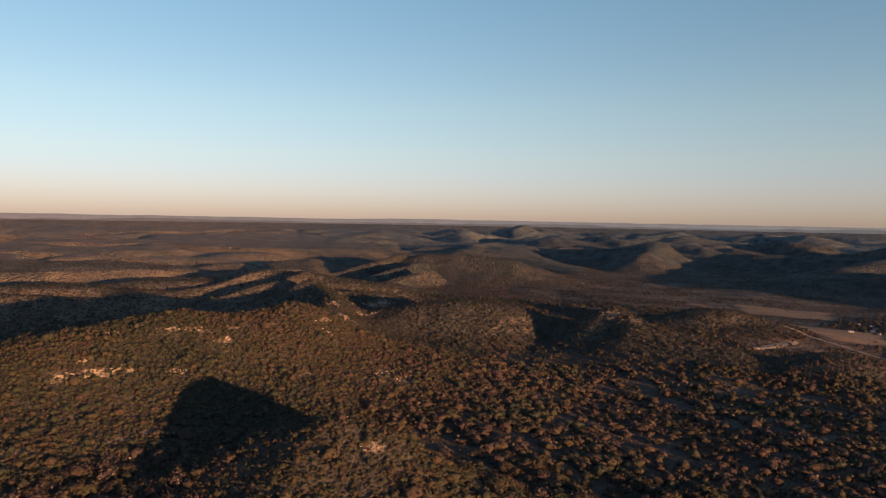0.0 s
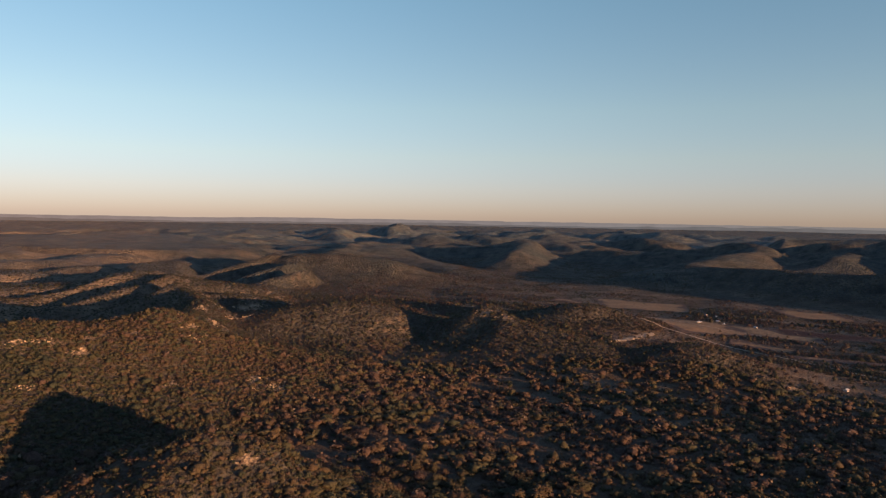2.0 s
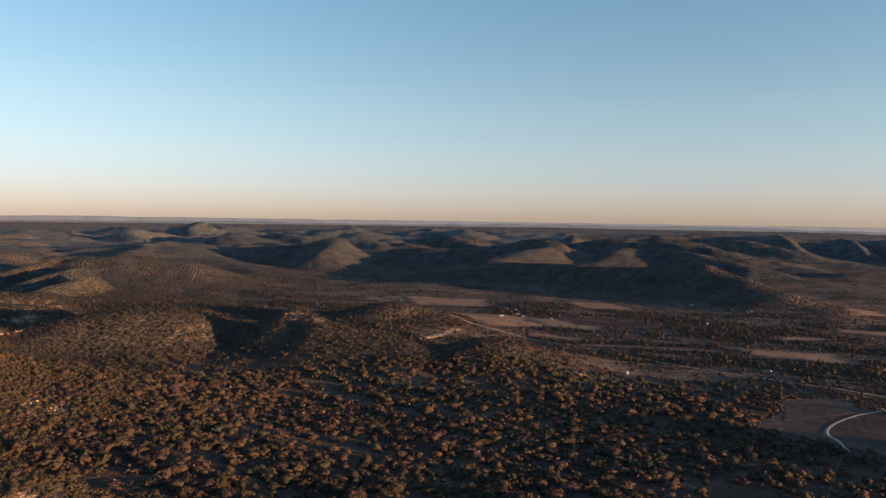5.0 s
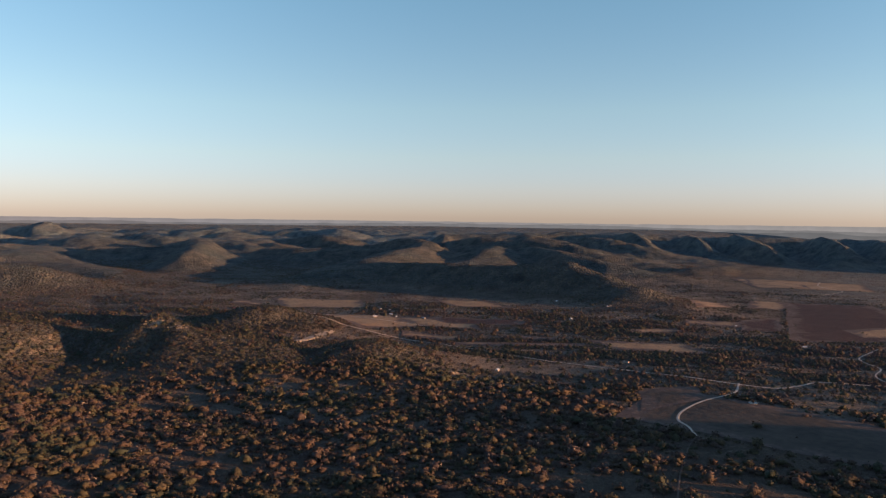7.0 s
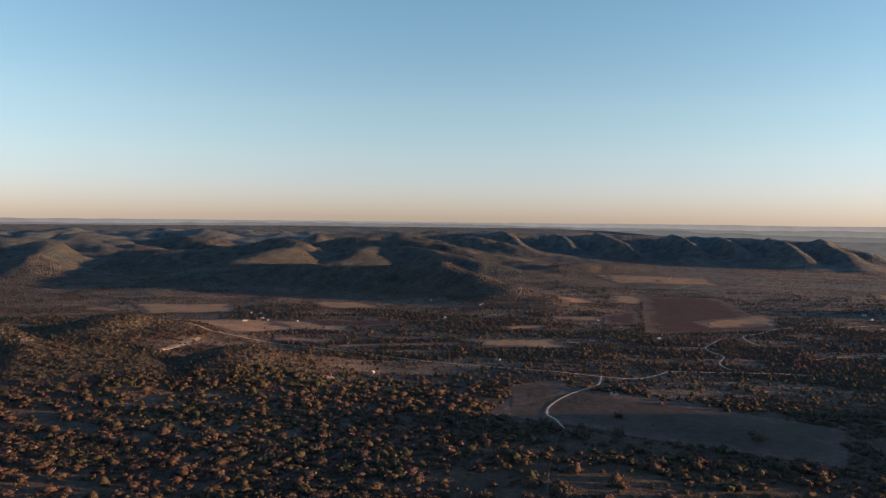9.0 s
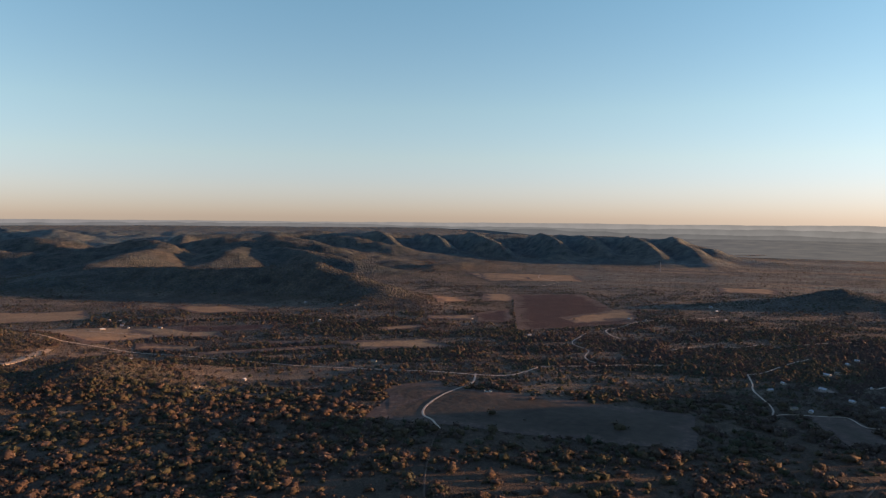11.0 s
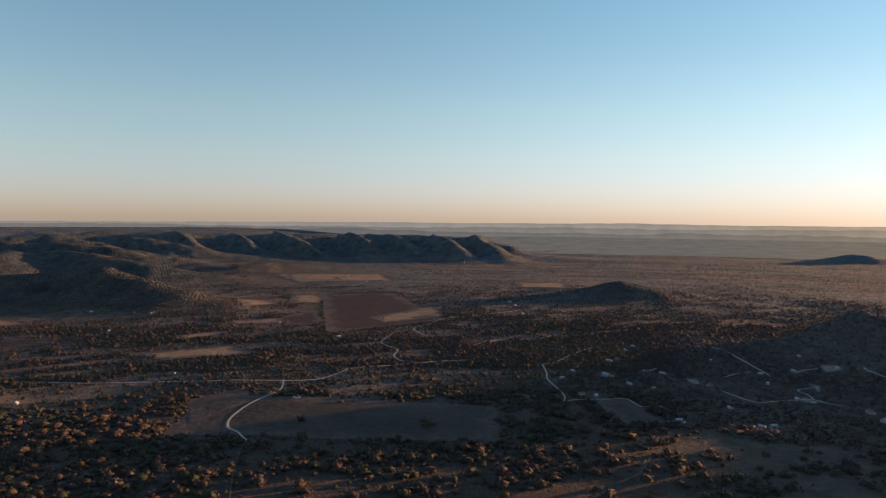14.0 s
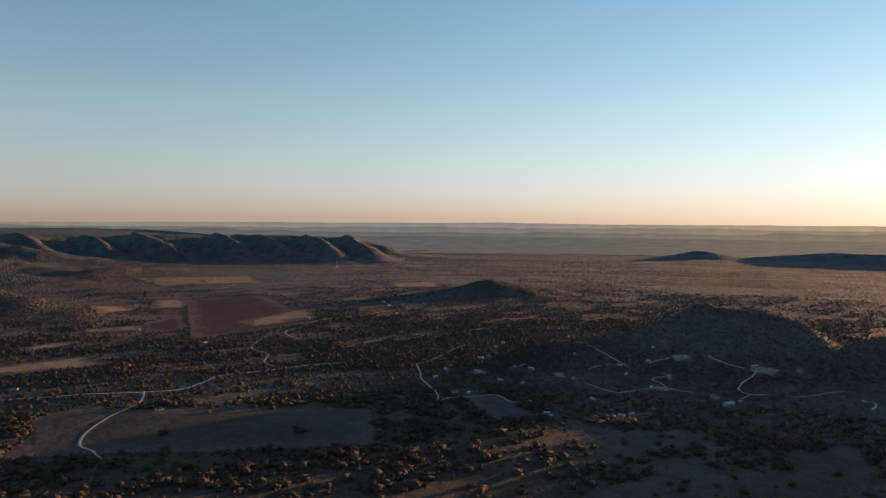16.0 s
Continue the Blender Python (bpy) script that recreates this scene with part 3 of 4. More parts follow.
for kind, corners in FIELDS:
    a, b, c, d = [np.array(p, float) for p in corners]
    n = int(max(np.linalg.norm(a - b), np.linalg.norm(a - d), np.linalg.norm(b - c)) / 7) + 2
    u, v = np.meshgrid(np.linspace(0, 1, n), np.linspace(0, 1, n), indexing="ij")
    p = [(a[k] * (1 - u) + b[k] * u) * (1 - v) + (d[k] * (1 - u) + c[k] * u) * v for k in (0, 1)]
    wob = [8 * (fbm(p[0], p[1], 40, 3 + k, 2) - 0.5) for k in (0, 1)]
    X, Y = p[0] + wob[0], p[1] + wob[1]
    ob = sheet("field", X, Y, ground_at(X, Y) + 0.3 + 0.015 * len(field_sheets), FIELD_MATS[kind])
    rim = np.minimum(np.minimum(u, 1 - u) * np.linalg.norm(a - b), np.minimum(v, 1 - v) * np.linalg.norm(a - d))
    point_values(ob.data, "depth", np.clip(rim / (20 if kind == "yard" else 55), 0, 1) * 0.62)
    field_sheets.append(ob)
    tagged(ob, FIELD_LABELS[kind], "field", kind="structure")

for w, line in ROAD_LINES:
    tang = np.gradient(line, axis=0)
    tang /= np.linalg.norm(tang, axis=1)[:, None] + 1e-9
    side = np.stack([tang[:, 1], -tang[:, 0]], -1)
    width = 0.72 * w * (0.85 + 0.3 * vnoise(line[:, 0], line[:, 1], 25, 5))
    off = np.linspace(-0.5, 0.5, 4)
    X = line[:, 0][:, None] + side[:, 0][:, None] * off[None] * width[:, None]
    Y = line[:, 1][:, None] + side[:, 1][:, None] * off[None] * width[:, None]
    ob = sheet("road", X, Y, ground_at(X, Y) + 0.55 + 0.15 * (1 - (2 * off[None]) ** 2), M_TRACK if w < 2.05 else M_GRAVEL)
    tagged(ob, "faint dirt track through the scrub" if w < 2.05 else "pale gravel ranch road winding over the valley floor", "road", kind="structure")


# ---- trees ----
def ball(fine):
    """A unit ball without its underside: corners and faces."""
    b = bmesh.new()
    bmesh.ops.create_icosphere(b, subdivisions=fine, radius=1.0)
    V = np.array([v.co[:] for v in b.verts])
    F = np.array([[v.index for v in f.verts] for f in b.faces])
    b.free()
    return V, np.array([f for f in F if V[f, 2].mean() > -0.5])


ICO_V, ICO_F = ball(1)
BODIES = [
    (np.array([(1, 0, -0.3), (0.3, 0.95, -0.3), (-0.8, 0.6, -0.3), (-0.8, -0.6, -0.3), (0.3, -0.95, -0.3), (0.1, 0, 1.0)]), np.array([(0, 1, 5), (1, 2, 5), (2, 3, 5), (3, 4, 5), (4, 0, 5)])),
    (ICO_V, ICO_F),
    ball(2),
]
rng = np.random.default_rng(7)


def lump(V):
    return V * rng.uniform(0.72, 1.25, (len(V), 1))


def crown(tufts, size, fine):
    """A crown one metre in half-width, standing on z = 0: a lobed body and many uneven leaf tufts on it."""
    lobes = [(a + rng.uniform(-0.5, 0.5), rng.uniform(0.75, 1.2)) for a in (0.0, 1.6, 3.1, 4.7)]
    V, F = BODIES[fine]
    bulge = [0.5 + 0.5 * max(q * math.exp(-(math.remainder(math.atan2(v[1], v[0]) - c, 2 * math.pi) ** 2)) for c, q in lobes) for v in V]
    body = V * np.array(bulge)[:, None] * rng.uniform(0.42, 1.0, (len(V), 1)) * np.array([1, 1, 0.8]) + np.array([0, 0, 0.6])
    vs, fs, js, n = [body], [F], [np.full(len(V), -0.03)], len(V)
    for k in range(tufts):
        az, up = 2.4 * k + rng.uniform(-0.5, 0.5), rng.uniform(-0.35, 1.0)
        flat = math.sqrt(max(0.0, 1 - up * up))
        way = np.array([math.cos(az) * flat, math.sin(az) * flat, up])
        reach = max(q * math.exp(-(math.remainder(az - c, 2 * math.pi) ** 2)) for c, q in lobes)
        at = way * np.array([1, 1, 0.8]) * (0.5 + 0.5 * reach) * rng.uniform(0.72, 1.15) + np.array([0, 0, 0.6])
        norm = way + rng.normal(0, 0.5, 3)
        norm /= np.linalg.norm(norm)
        u = np.cross(norm, rng.normal(0, 1, 3))
        u /= np.linalg.norm(u) + 1e-9
        w = np.cross(norm, u)
        turn = rng.uniform(0, 6.28) + np.array([0, 2.1, 4.2]) + rng.uniform(-0.4, 0.4, 3)
        rad = size * rng.uniform(0.65, 1.35, 3)
        vs.append(at + np.cos(turn)[:, None] * rad[:, None] * u + np.sin(turn)[:, None] * rad[:, None] * w)
        fs.append(np.array([(n, n + 1, n + 2)]))
        js.append(np.full(3, rng.normal(0, 0.07)))
        n += 3
    return np.vstack(vs), np.vstack(fs), np.concatenate(js)


def thicket(name, label, x, y, z, half, height, tint, templates):
    """Many crowns in one mesh."""
    pick = rng.integers(0, len(templates), len(x))
    turn = rng.uniform(0, 2 * math.pi, len(x))
    co, fa, ti, n = [], [], [], 0
    for k, (V, F, J) in enumerate(templates):
        q = np.where(pick == k)[0]
        if not len(q):
            continue
        c, s = np.cos(turn[q])[:, None], np.sin(turn[q])[:, None]
        wx, wy = half[q][:, None] * rng.uniform(0.72, 1.4, (len(q), 1)), half[q][:, None] * rng.uniform(0.8, 1.15, (len(q), 1))
        U, W = V[None, :, 0] * wx, V[None, :, 1] * wy
        P = np.stack([U * c - W * s + x[q][:, None], U * s + W * c + y[q][:, None], V[None, :, 2] * height[q][:, None] + z[q][:, None]], -1)
        co.append(P.reshape(-1, 3))
        fa.append((F[None] + (np.arange(len(q)) * len(V))[:, None, None] + n).reshape(-1, 3))
        ti.append(np.clip(tint[q][:, None] + J[None], 0, 1).ravel())
        n += len(q) * len(V)
    co, fa, ti = np.vstack(co), np.vstack(fa), np.concatenate(ti)
    me = bpy.data.meshes.new(name)
    me.vertices.add(len(co))
    me.vertices.foreach_set("co", co.astype(np.float32).ravel())
    me.loops.add(fa.size)
    me.loops.foreach_set("vertex_index", fa.ravel().astype(np.int32))
    me.polygons.add(len(fa))
    me.polygons.foreach_set("loop_start", np.arange(0, fa.size, 3, dtype=np.int32))
    me.update(calc_edges=True)
    point_values(me, "tint", ti)
    me.materials.append(M_LEAF)
    return tagged(new(name, me), label, "woodland", kind="stuff")


def scatter(r0, r1, spacing, az0=-37.0, az1=119.0):
    """Jittered places in a ring sector, spacing(r) apart."""
    xs, ys, r = [], [], r0
    while r < r1:
        s = spacing(r)
        n = int(radians(az1 - az0) * r / s)
        a = np.radians(az0) + (np.arange(n) + rng.uniform(-0.4, 1.4, n)) * s / r
        q = r + rng.uniform(-0.9, 0.9, n) * s
        xs.append(q * np.sin(a))
        ys.append(q * np.cos(a))
        r += s
    return np.concatenate(xs), np.concatenate(ys)


def grown(r0, r1, spacing, az0=-37.0, az1=119.0):
    """Places of trees by the cover of the land, with half-width, height and tint."""
    x, y = scatter(r0, r1, spacing, az0, az1)
    z = ground_at(x, y)
    r = np.hypot(x, y)
    pulled = 1 - step(52, 70, np.degrees(np.arctan2(x, y)))
    rt = r * (1 - pulled) + true_range(r) * pulled
    tx, ty = x * rt / r, y * rt / r
    hz = np.where(rt > KNEE, EYE[2] + (z - EYE[2]) * rt / r, z)
    keep = rng.uniform(0, 1, len(x)) < np.clip(cover_at(tx, ty, hz) * (1 + 0.9 * step(560, 950, r) - 0.8 * step(1300, 1800, r) * step(18, 30, np.degrees(np.arctan2(x, y)))), 0, 0.95)
    lone = rng.uniform(0, 1, len(x)) < 0.004
    infield = np.zeros(len(x), bool)
    for kind, corners in FIELDS:
        infield |= inside(x, y, corners)
    edge = np.zeros(len(x), bool)
    for kind, corners in FIELDS:
        mx, my = sum(c[0] for c in corners) / 4, sum(c[1] for c in corners) / 4
        edge |= inside(x, y, [(mx + (c[0] - mx) * 1.09, my + (c[1] - my) * 1.09) for c in corners])
    keep |= edge & (rng.uniform(0, 1, len(x)) < 0.5) & (fbm(x, y, 40, 88, 2) > 0.42)
    keep &= ~infield | lone
    for px, py in PLOTS_A + PLOTS_B + PLOTS_C:
        keep &= np.hypot(x - px, y - py) > 9 + 5 * (x + y < px + py)
    x, y, z, hz, infield = x[keep], y[keep], z[keep], hz[keep], infield[keep]
    thin = np.where((spacing(np.hypot(x, y)) < 3.2), 0.23 + 0.77 * step(8, 24, hz), 1.0)
    ok = ~near_road(x, y, 2.5) & (rng.uniform(0, 1, len(x)) < thin)
    x, y, z, hz, infield = x[ok], y[ok], z[ok], hz[ok], infield[ok]
    s = spacing(np.hypot(x, y))
    high = step(8, 24, hz)
    bush = np.exp(rng.normal(-0.04, 0.47, len(x))) * (3.5 * (1 - 0.22 * step(600, 1000, np.hypot(x, y))) * (1 - high) + 1.72 * high)
    bush = np.where(rng.uniform(0, 1, len(x)) < 0.16 * (1 - high), bush * 1.65, bush)
    half = np.maximum(np.clip(bush, 0.9, 7.2), s * (0.52 - 0.14 * step(3.6, 6.0, s)) * np.exp(rng.normal(0, 0.25, len(x)))) * np.where(infield, 1.3, 1)
    height = half * rng.uniform(0.62, 1.0, len(x)) * np.where(s > 5, 0.7, 1.0)
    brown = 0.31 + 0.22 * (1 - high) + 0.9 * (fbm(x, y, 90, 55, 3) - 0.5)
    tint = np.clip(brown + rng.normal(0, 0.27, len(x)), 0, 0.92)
    # village trees are pushed to the pale last tone in place of haze
    bare = step(84, 92, np.degrees(np.arctan2(x, y))) * step(600, 720, np.hypot(x, y)) * (1 - step(1250, 1450, np.hypot(x, y)))
    tint = tint + (rng.uniform(0.94, 1.0, len(x)) - tint) * bare
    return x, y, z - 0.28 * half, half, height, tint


T_NEAR = [crown(120, 0.13, 2) for _ in range(18)]
T_SLOPE = [crown(22, 0.2, 1) for _ in range(16)]
T_MID = [crown(16, 0.2, 1) for _ in range(16)]
T_FAR = [crown(1, 0.3, 0) for _ in range(16)]


def gap_of(r):
    return np.maximum(2.4, 0.0034 * r)


near = grown(230, 480, gap_of)
steep = np.hypot(near[0], near[1]) * 0.44 > 162 - near[2]  # the ground under the drone stays out of sight
near = [v[steep] for v in near]
pick = (near[0] > 120) & (near[0] < 430) & (near[1] > 200) & (near[1] < 430) & (near[3] > 2.2) & (np.hypot(near[0], near[1]) > 415)
single = np.where(pick)[0][:290]
rest = np.setdiff1d(np.arange(len(near[0])), single)
slope = near[2][rest] > 16
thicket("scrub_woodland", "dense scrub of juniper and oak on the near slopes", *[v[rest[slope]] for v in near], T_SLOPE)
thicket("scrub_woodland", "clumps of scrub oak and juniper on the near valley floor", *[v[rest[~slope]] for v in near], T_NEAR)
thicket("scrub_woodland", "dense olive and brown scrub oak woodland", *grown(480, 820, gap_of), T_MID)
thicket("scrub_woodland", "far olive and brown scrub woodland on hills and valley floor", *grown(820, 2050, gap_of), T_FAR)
distant = grown(2050, 3500, lambda r: 0.0036 * r)
flat = (distant[2] + 0.28 * distant[3] < 16) & ((distant[0] < 1.5 * distant[1]) | (rng.uniform(0, 1, len(distant[0])) < 0.15))
thicket("tree_belt", "distant dark belts of scrub trees on the plain", *[v[flat] for v in distant], T_FAR)
thicket("scrub_woodland", "scrub woodland on the hills behind the valley", *grown(200, 1300, lambda r: np.maximum(9, 0.02 * r), 119, 323), T_FAR)


# ---- parts and things ----
def part(name, bm, mat, parent, label=""):
    me = bpy.data.meshes.new(name)
    bm.to_mesh(me)
    bm.free()
    me.materials.append(mat)
    ob = new(name, me)
    ob.parent = parent
    if label:
        tagged(ob, label)
    return ob


def add_box(bm, cx, cy, cz, sx, sy, sz, bevel=0.0):
    g = bmesh.ops.create_cube(bm, size=1.0, matrix=Matrix.Translation((cx, cy, cz)) @ Matrix.Diagonal((sx, sy, sz, 1)))
    if bevel:
        bmesh.ops.bevel(bm, geom=list({e for v in g["verts"] for e in v.link_edges}), offset=bevel, segments=1, affect="EDGES")


def add_tube(bm, a, b, ra, rb, sides=6):
    a, b = Vector(a), Vector(b)
    m = Matrix.Translation((a + b) / 2) @ (b - a).to_track_quat("Z", "Y").to_matrix().to_4x4()
    bmesh.ops.create_cone(bm, cap_ends=True, segments=sides, radius1=ra, radius2=rb, depth=(b - a).length, matrix=m)


def make_tree(name, label, tone, spread, rise, clumps):
    """A tree one metre in half-width: tapered trunk with limbs, and a crown of leaf clumps with gaps."""
    base = tagged(new(name), label, "tree", "trees of the near slope")
    bm = bmesh.new()
    add_tube(bm, (0, 0, -0.25), (0.03, 0.02, 0.55), 0.085, 0.055, 7)
    ends = []
    for k in range(5):
        a = k * 1.26 + rng.uniform(-0.3, 0.3)
        e = (0.5 * spread * math.cos(a), 0.5 * spread * math.sin(a), 0.75 + 0.3 * rise * rng.uniform(0.5, 1))
        add_tube(bm, (0.02, 0.01, rng.uniform(0.25, 0.5)), e, 0.045, 0.012, 5)
        ends.append(e)
    part("trunk", bm, M_BARK, base)
    vs, fs, ts, n = [], [], [], 0
    for k in range(clumps):
        e = ends[k % 5]
        q = rng.uniform(0.2, 1.25)
        c = np.array([e[0] * q + rng.normal(0, 0.13), e[1] * q + rng.normal(0, 0.13), e[2] + rise * rng.uniform(-0.28, 0.3) - 0.2 * (q - 0.6)])
        vs.append(lump(ICO_V) * rng.uniform(0.13, 0.27) * np.array([1, 1, 0.8]) + c)
        fs.append(ICO_F + n)
        ts.append(np.full(len(ICO_V), tone + rng.normal(0, 0.05)))
        n += len(ICO_V)
    me = bpy.data.meshes.new("crown")
    me.from_pydata(np.vstack(vs).tolist(), [], np.vstack(fs).tolist())
    point_values(me, "tint", np.clip(np.concatenate(ts), 0, 1))
    me.materials.append(M_LEAF)
    c = new("crown", me)
    c.parent = base
    return base


KINDS = [
    make_tree("live_oak", "live oak with a broad olive-green crown on the slope", 0.35, 1.25, 0.8, 30),
    make_tree("live_oak", "live oak with a dense olive crown among scrub", 0.5, 1.15, 0.9, 30),
    make_tree("juniper", "dark green juniper with a rounded crown among scrub", 0.12, 0.95, 1.1, 28),
    make_tree("juniper", "dull green juniper bush on the stony slope", 0.25, 1.0, 0.9, 26),
    make_tree("scrub_oak", "brown winter scrub oak with thin leaves", 0.72, 1.15, 0.85, 26),
    make_tree("scrub_oak", "rust-brown scrub oak in winter leaf", 0.9, 1.1, 0.85, 24),
]
KIND_TONES = np.array([0.35, 0.5, 0.12, 0.25, 0.72, 0.9])
first = {}
for k in single:
    x, y, z, half, height, tint = [float(v[k]) for v in near]
    kind = int(np.argmin(np.abs(KIND_TONES - tint)))
    m = Matrix.Translation((x, y, z + 0.23 * half)) @ Matrix.Rotation(rng.uniform(0, 6.28), 4, "Z") @ Matrix.Diagonal((half, half, height * 1.05, 1))
    if kind in first:
        copy_thing(KINDS[kind], m)
    else:
        first[kind] = m
for kind, m in first.items():
    KINDS[kind].matrix_basis = m
# ---- rock on the slopes ----
def outcrop(x, y, long, count, tall):
    """Weathered limestone blocks that follow the contour of a slope."""
    gxx = float(ground_at(np.array([x + 4.0]), np.array([y]))[0] - ground_at(np.array([x - 4.0]), np.array([y]))[0])
    gyy = float(ground_at(np.array([x]), np.array([y + 4.0]))[0] - ground_at(np.array([x]), np.array([y - 4.0]))[0])
    a = math.atan2(gyy, gxx) + math.pi / 2
    bm = bmesh.new()
    for k in range(count):
        u, v = rng.uniform(-0.5, 0.5) * long, rng.normal(0, 2.4)
        px, py = x + u * math.cos(a) - v * math.sin(a), y + u * math.sin(a) + v * math.cos(a)
        pz = float(ground_at(np.array([px]), np.array([py]))[0])
        sx, sy, sz = rng.uniform(0.8, 2.6), rng.uniform(0.6, 1.5), 0.7 * tall * rng.uniform(0.5, 1.2)
        m = Matrix.Translation((px, py, pz + 0.25 * sz)) @ Matrix.Rotation(a + rng.normal(0, 0.25), 4, "Z") @ Matrix.Rotation(rng.normal(0, 0.12), 4, "X") @ Matrix.Diagonal((sx, sy, sz, 1))
        g = bmesh.ops.create_cube(bm, size=1.0, matrix=m)
        for w in g["verts"]:
            w.co += Vector(rng.normal(0, 0.16, 3))
    me = bpy.data.meshes.new("rock_outcrop")
    bm.to_mesh(me)
    bm.free()
    me.materials.append(M_ROCK)
    tagged(new("rock_outcrop", me), "broken ledge of pale limestone on the scrubby slope", "rocks", kind="stuff")


for x, y, long, count, tall in ((-287, 530, 34, 34, 1.7), (-272, 547, 44, 46, 1.8), (-256, 557, 28, 24, 1.6), (-285, 559, 18, 12, 1.4), (-292, 607, 24, 14, 1.4), (-245, 626, 26, 18, 1.5), (-231, 636, 26, 18, 1.5), (-199, 631, 20, 14, 1.5), (-217, 567, 18, 14, 1.3), (-124, 737, 30, 24, 1.7), (-112, 720, 22, 16, 1.6), (-121, 876, 40, 30, 2.0), (-105, 981, 46, 30, 2.2), (-148, 937, 46, 32, 2.0), (-140, 1061, 50, 32, 2.3), (-146, 1147, 56, 36, 2.4), (-110, 1200, 60, 34, 2.4), (-41, 642, 40, 36, 1.8), (-54, 658, 24, 18, 1.6), (-38, 392, 14, 10, 1.0), (222, 901, 30, 20, 1.6), (240, 877, 26, 16, 1.6), (354, 672, 24, 16, 1.3), (355, 638, 18, 12, 1.1), (492, 658, 18, 14, 1.2)):
    outcrop(x, y, long, count, tall)


def bluff():
    """The cut bank of pale rock above the creek, in worn steps."""
    line = curve_points([(340, 914), (365, 911), (385, 913), (408, 929), (436, 944), (474, 969), (510, 984)], 2.0)
    tang = np.gradient(line, axis=0)
    tang /= np.linalg.norm(tang, axis=1)[:, None]
    back = np.stack([-tang[:, 1], tang[:, 0]], -1)
    rows = [(0.0, -0.8), (0.3, 1.3), (1.4, 1.5), (1.8, 2.8), (3.2, 3.0), (3.6, 4.2), (9.0, 3.6), (18.0, -0.5)]
    X, Y, Z = [], [], []
    fade = np.clip(np.minimum(np.arange(len(line)), np.arange(len(line))[::-1]) / 8.0, 0.05, 1) * (0.15 + 0.75 * vnoise(line[:, 0], line[:, 1], 11, 4)) * np.interp(line[:, 0], [395, 415, 455, 480], [0.15, 0.4, 0.38, 0.12])
    for k, (out, up) in enumerate(rows):
        j = out + 1.4 * (vnoise(line[:, 0], line[:, 1] + 9 * k, 5, k) - 0.5)
        x, y = line[:, 0] + back[:, 0] * j, line[:, 1] + back[:, 1] * j
        X.append(x)
        Y.append(y)
        Z.append(ground_at(x, y) + np.where(up > 0, up * fade, up) + 0.5 * (vnoise(x, y, 4, 50 + k) - 0.5))
    ob = sheet("rock_bluff", np.array(X), np.array(Y), np.array(Z), M_ROCK, smooth=False)
    tagged(ob, "cut bank of pale limestone in worn steps beside the creek", "bluff", kind="structure")


bluff()

# ---- buildings ----
M_WALLS = [two_scale("painted_wall", (0.24, 0.22, 0.20), (0.38, 0.35, 0.31), 3, 0.4, 0.8, 0.1), two_scale("stone_wall", (0.26, 0.21, 0.16), (0.42, 0.35, 0.27), 2, 0.4, 0.9, 0.4)]
M_ROOFS = [two_scale("zinc_roof", (0.22, 0.25, 0.28), (0.36, 0.40, 0.44), 4, 0.6, 0.45, 0.1), two_scale("grey_shingle", (0.10, 0.095, 0.09), (0.18, 0.17, 0.16), 3, 0.4, 0.9, 0.3), two_scale("red_roof", (0.30, 0.06, 0.04), (0.42, 0.10, 0.06), 3, 0.5, 0.6, 0.1)]
M_PANE = two_scale("window_glass", (0.02, 0.025, 0.03), (0.04, 0.045, 0.05), 1, 0.3, 0.12, 0.0)
M_DOOR = two_scale("door_paint", (0.10, 0.05, 0.03), (0.16, 0.08, 0.05), 1, 0.2, 0.6, 0.0)


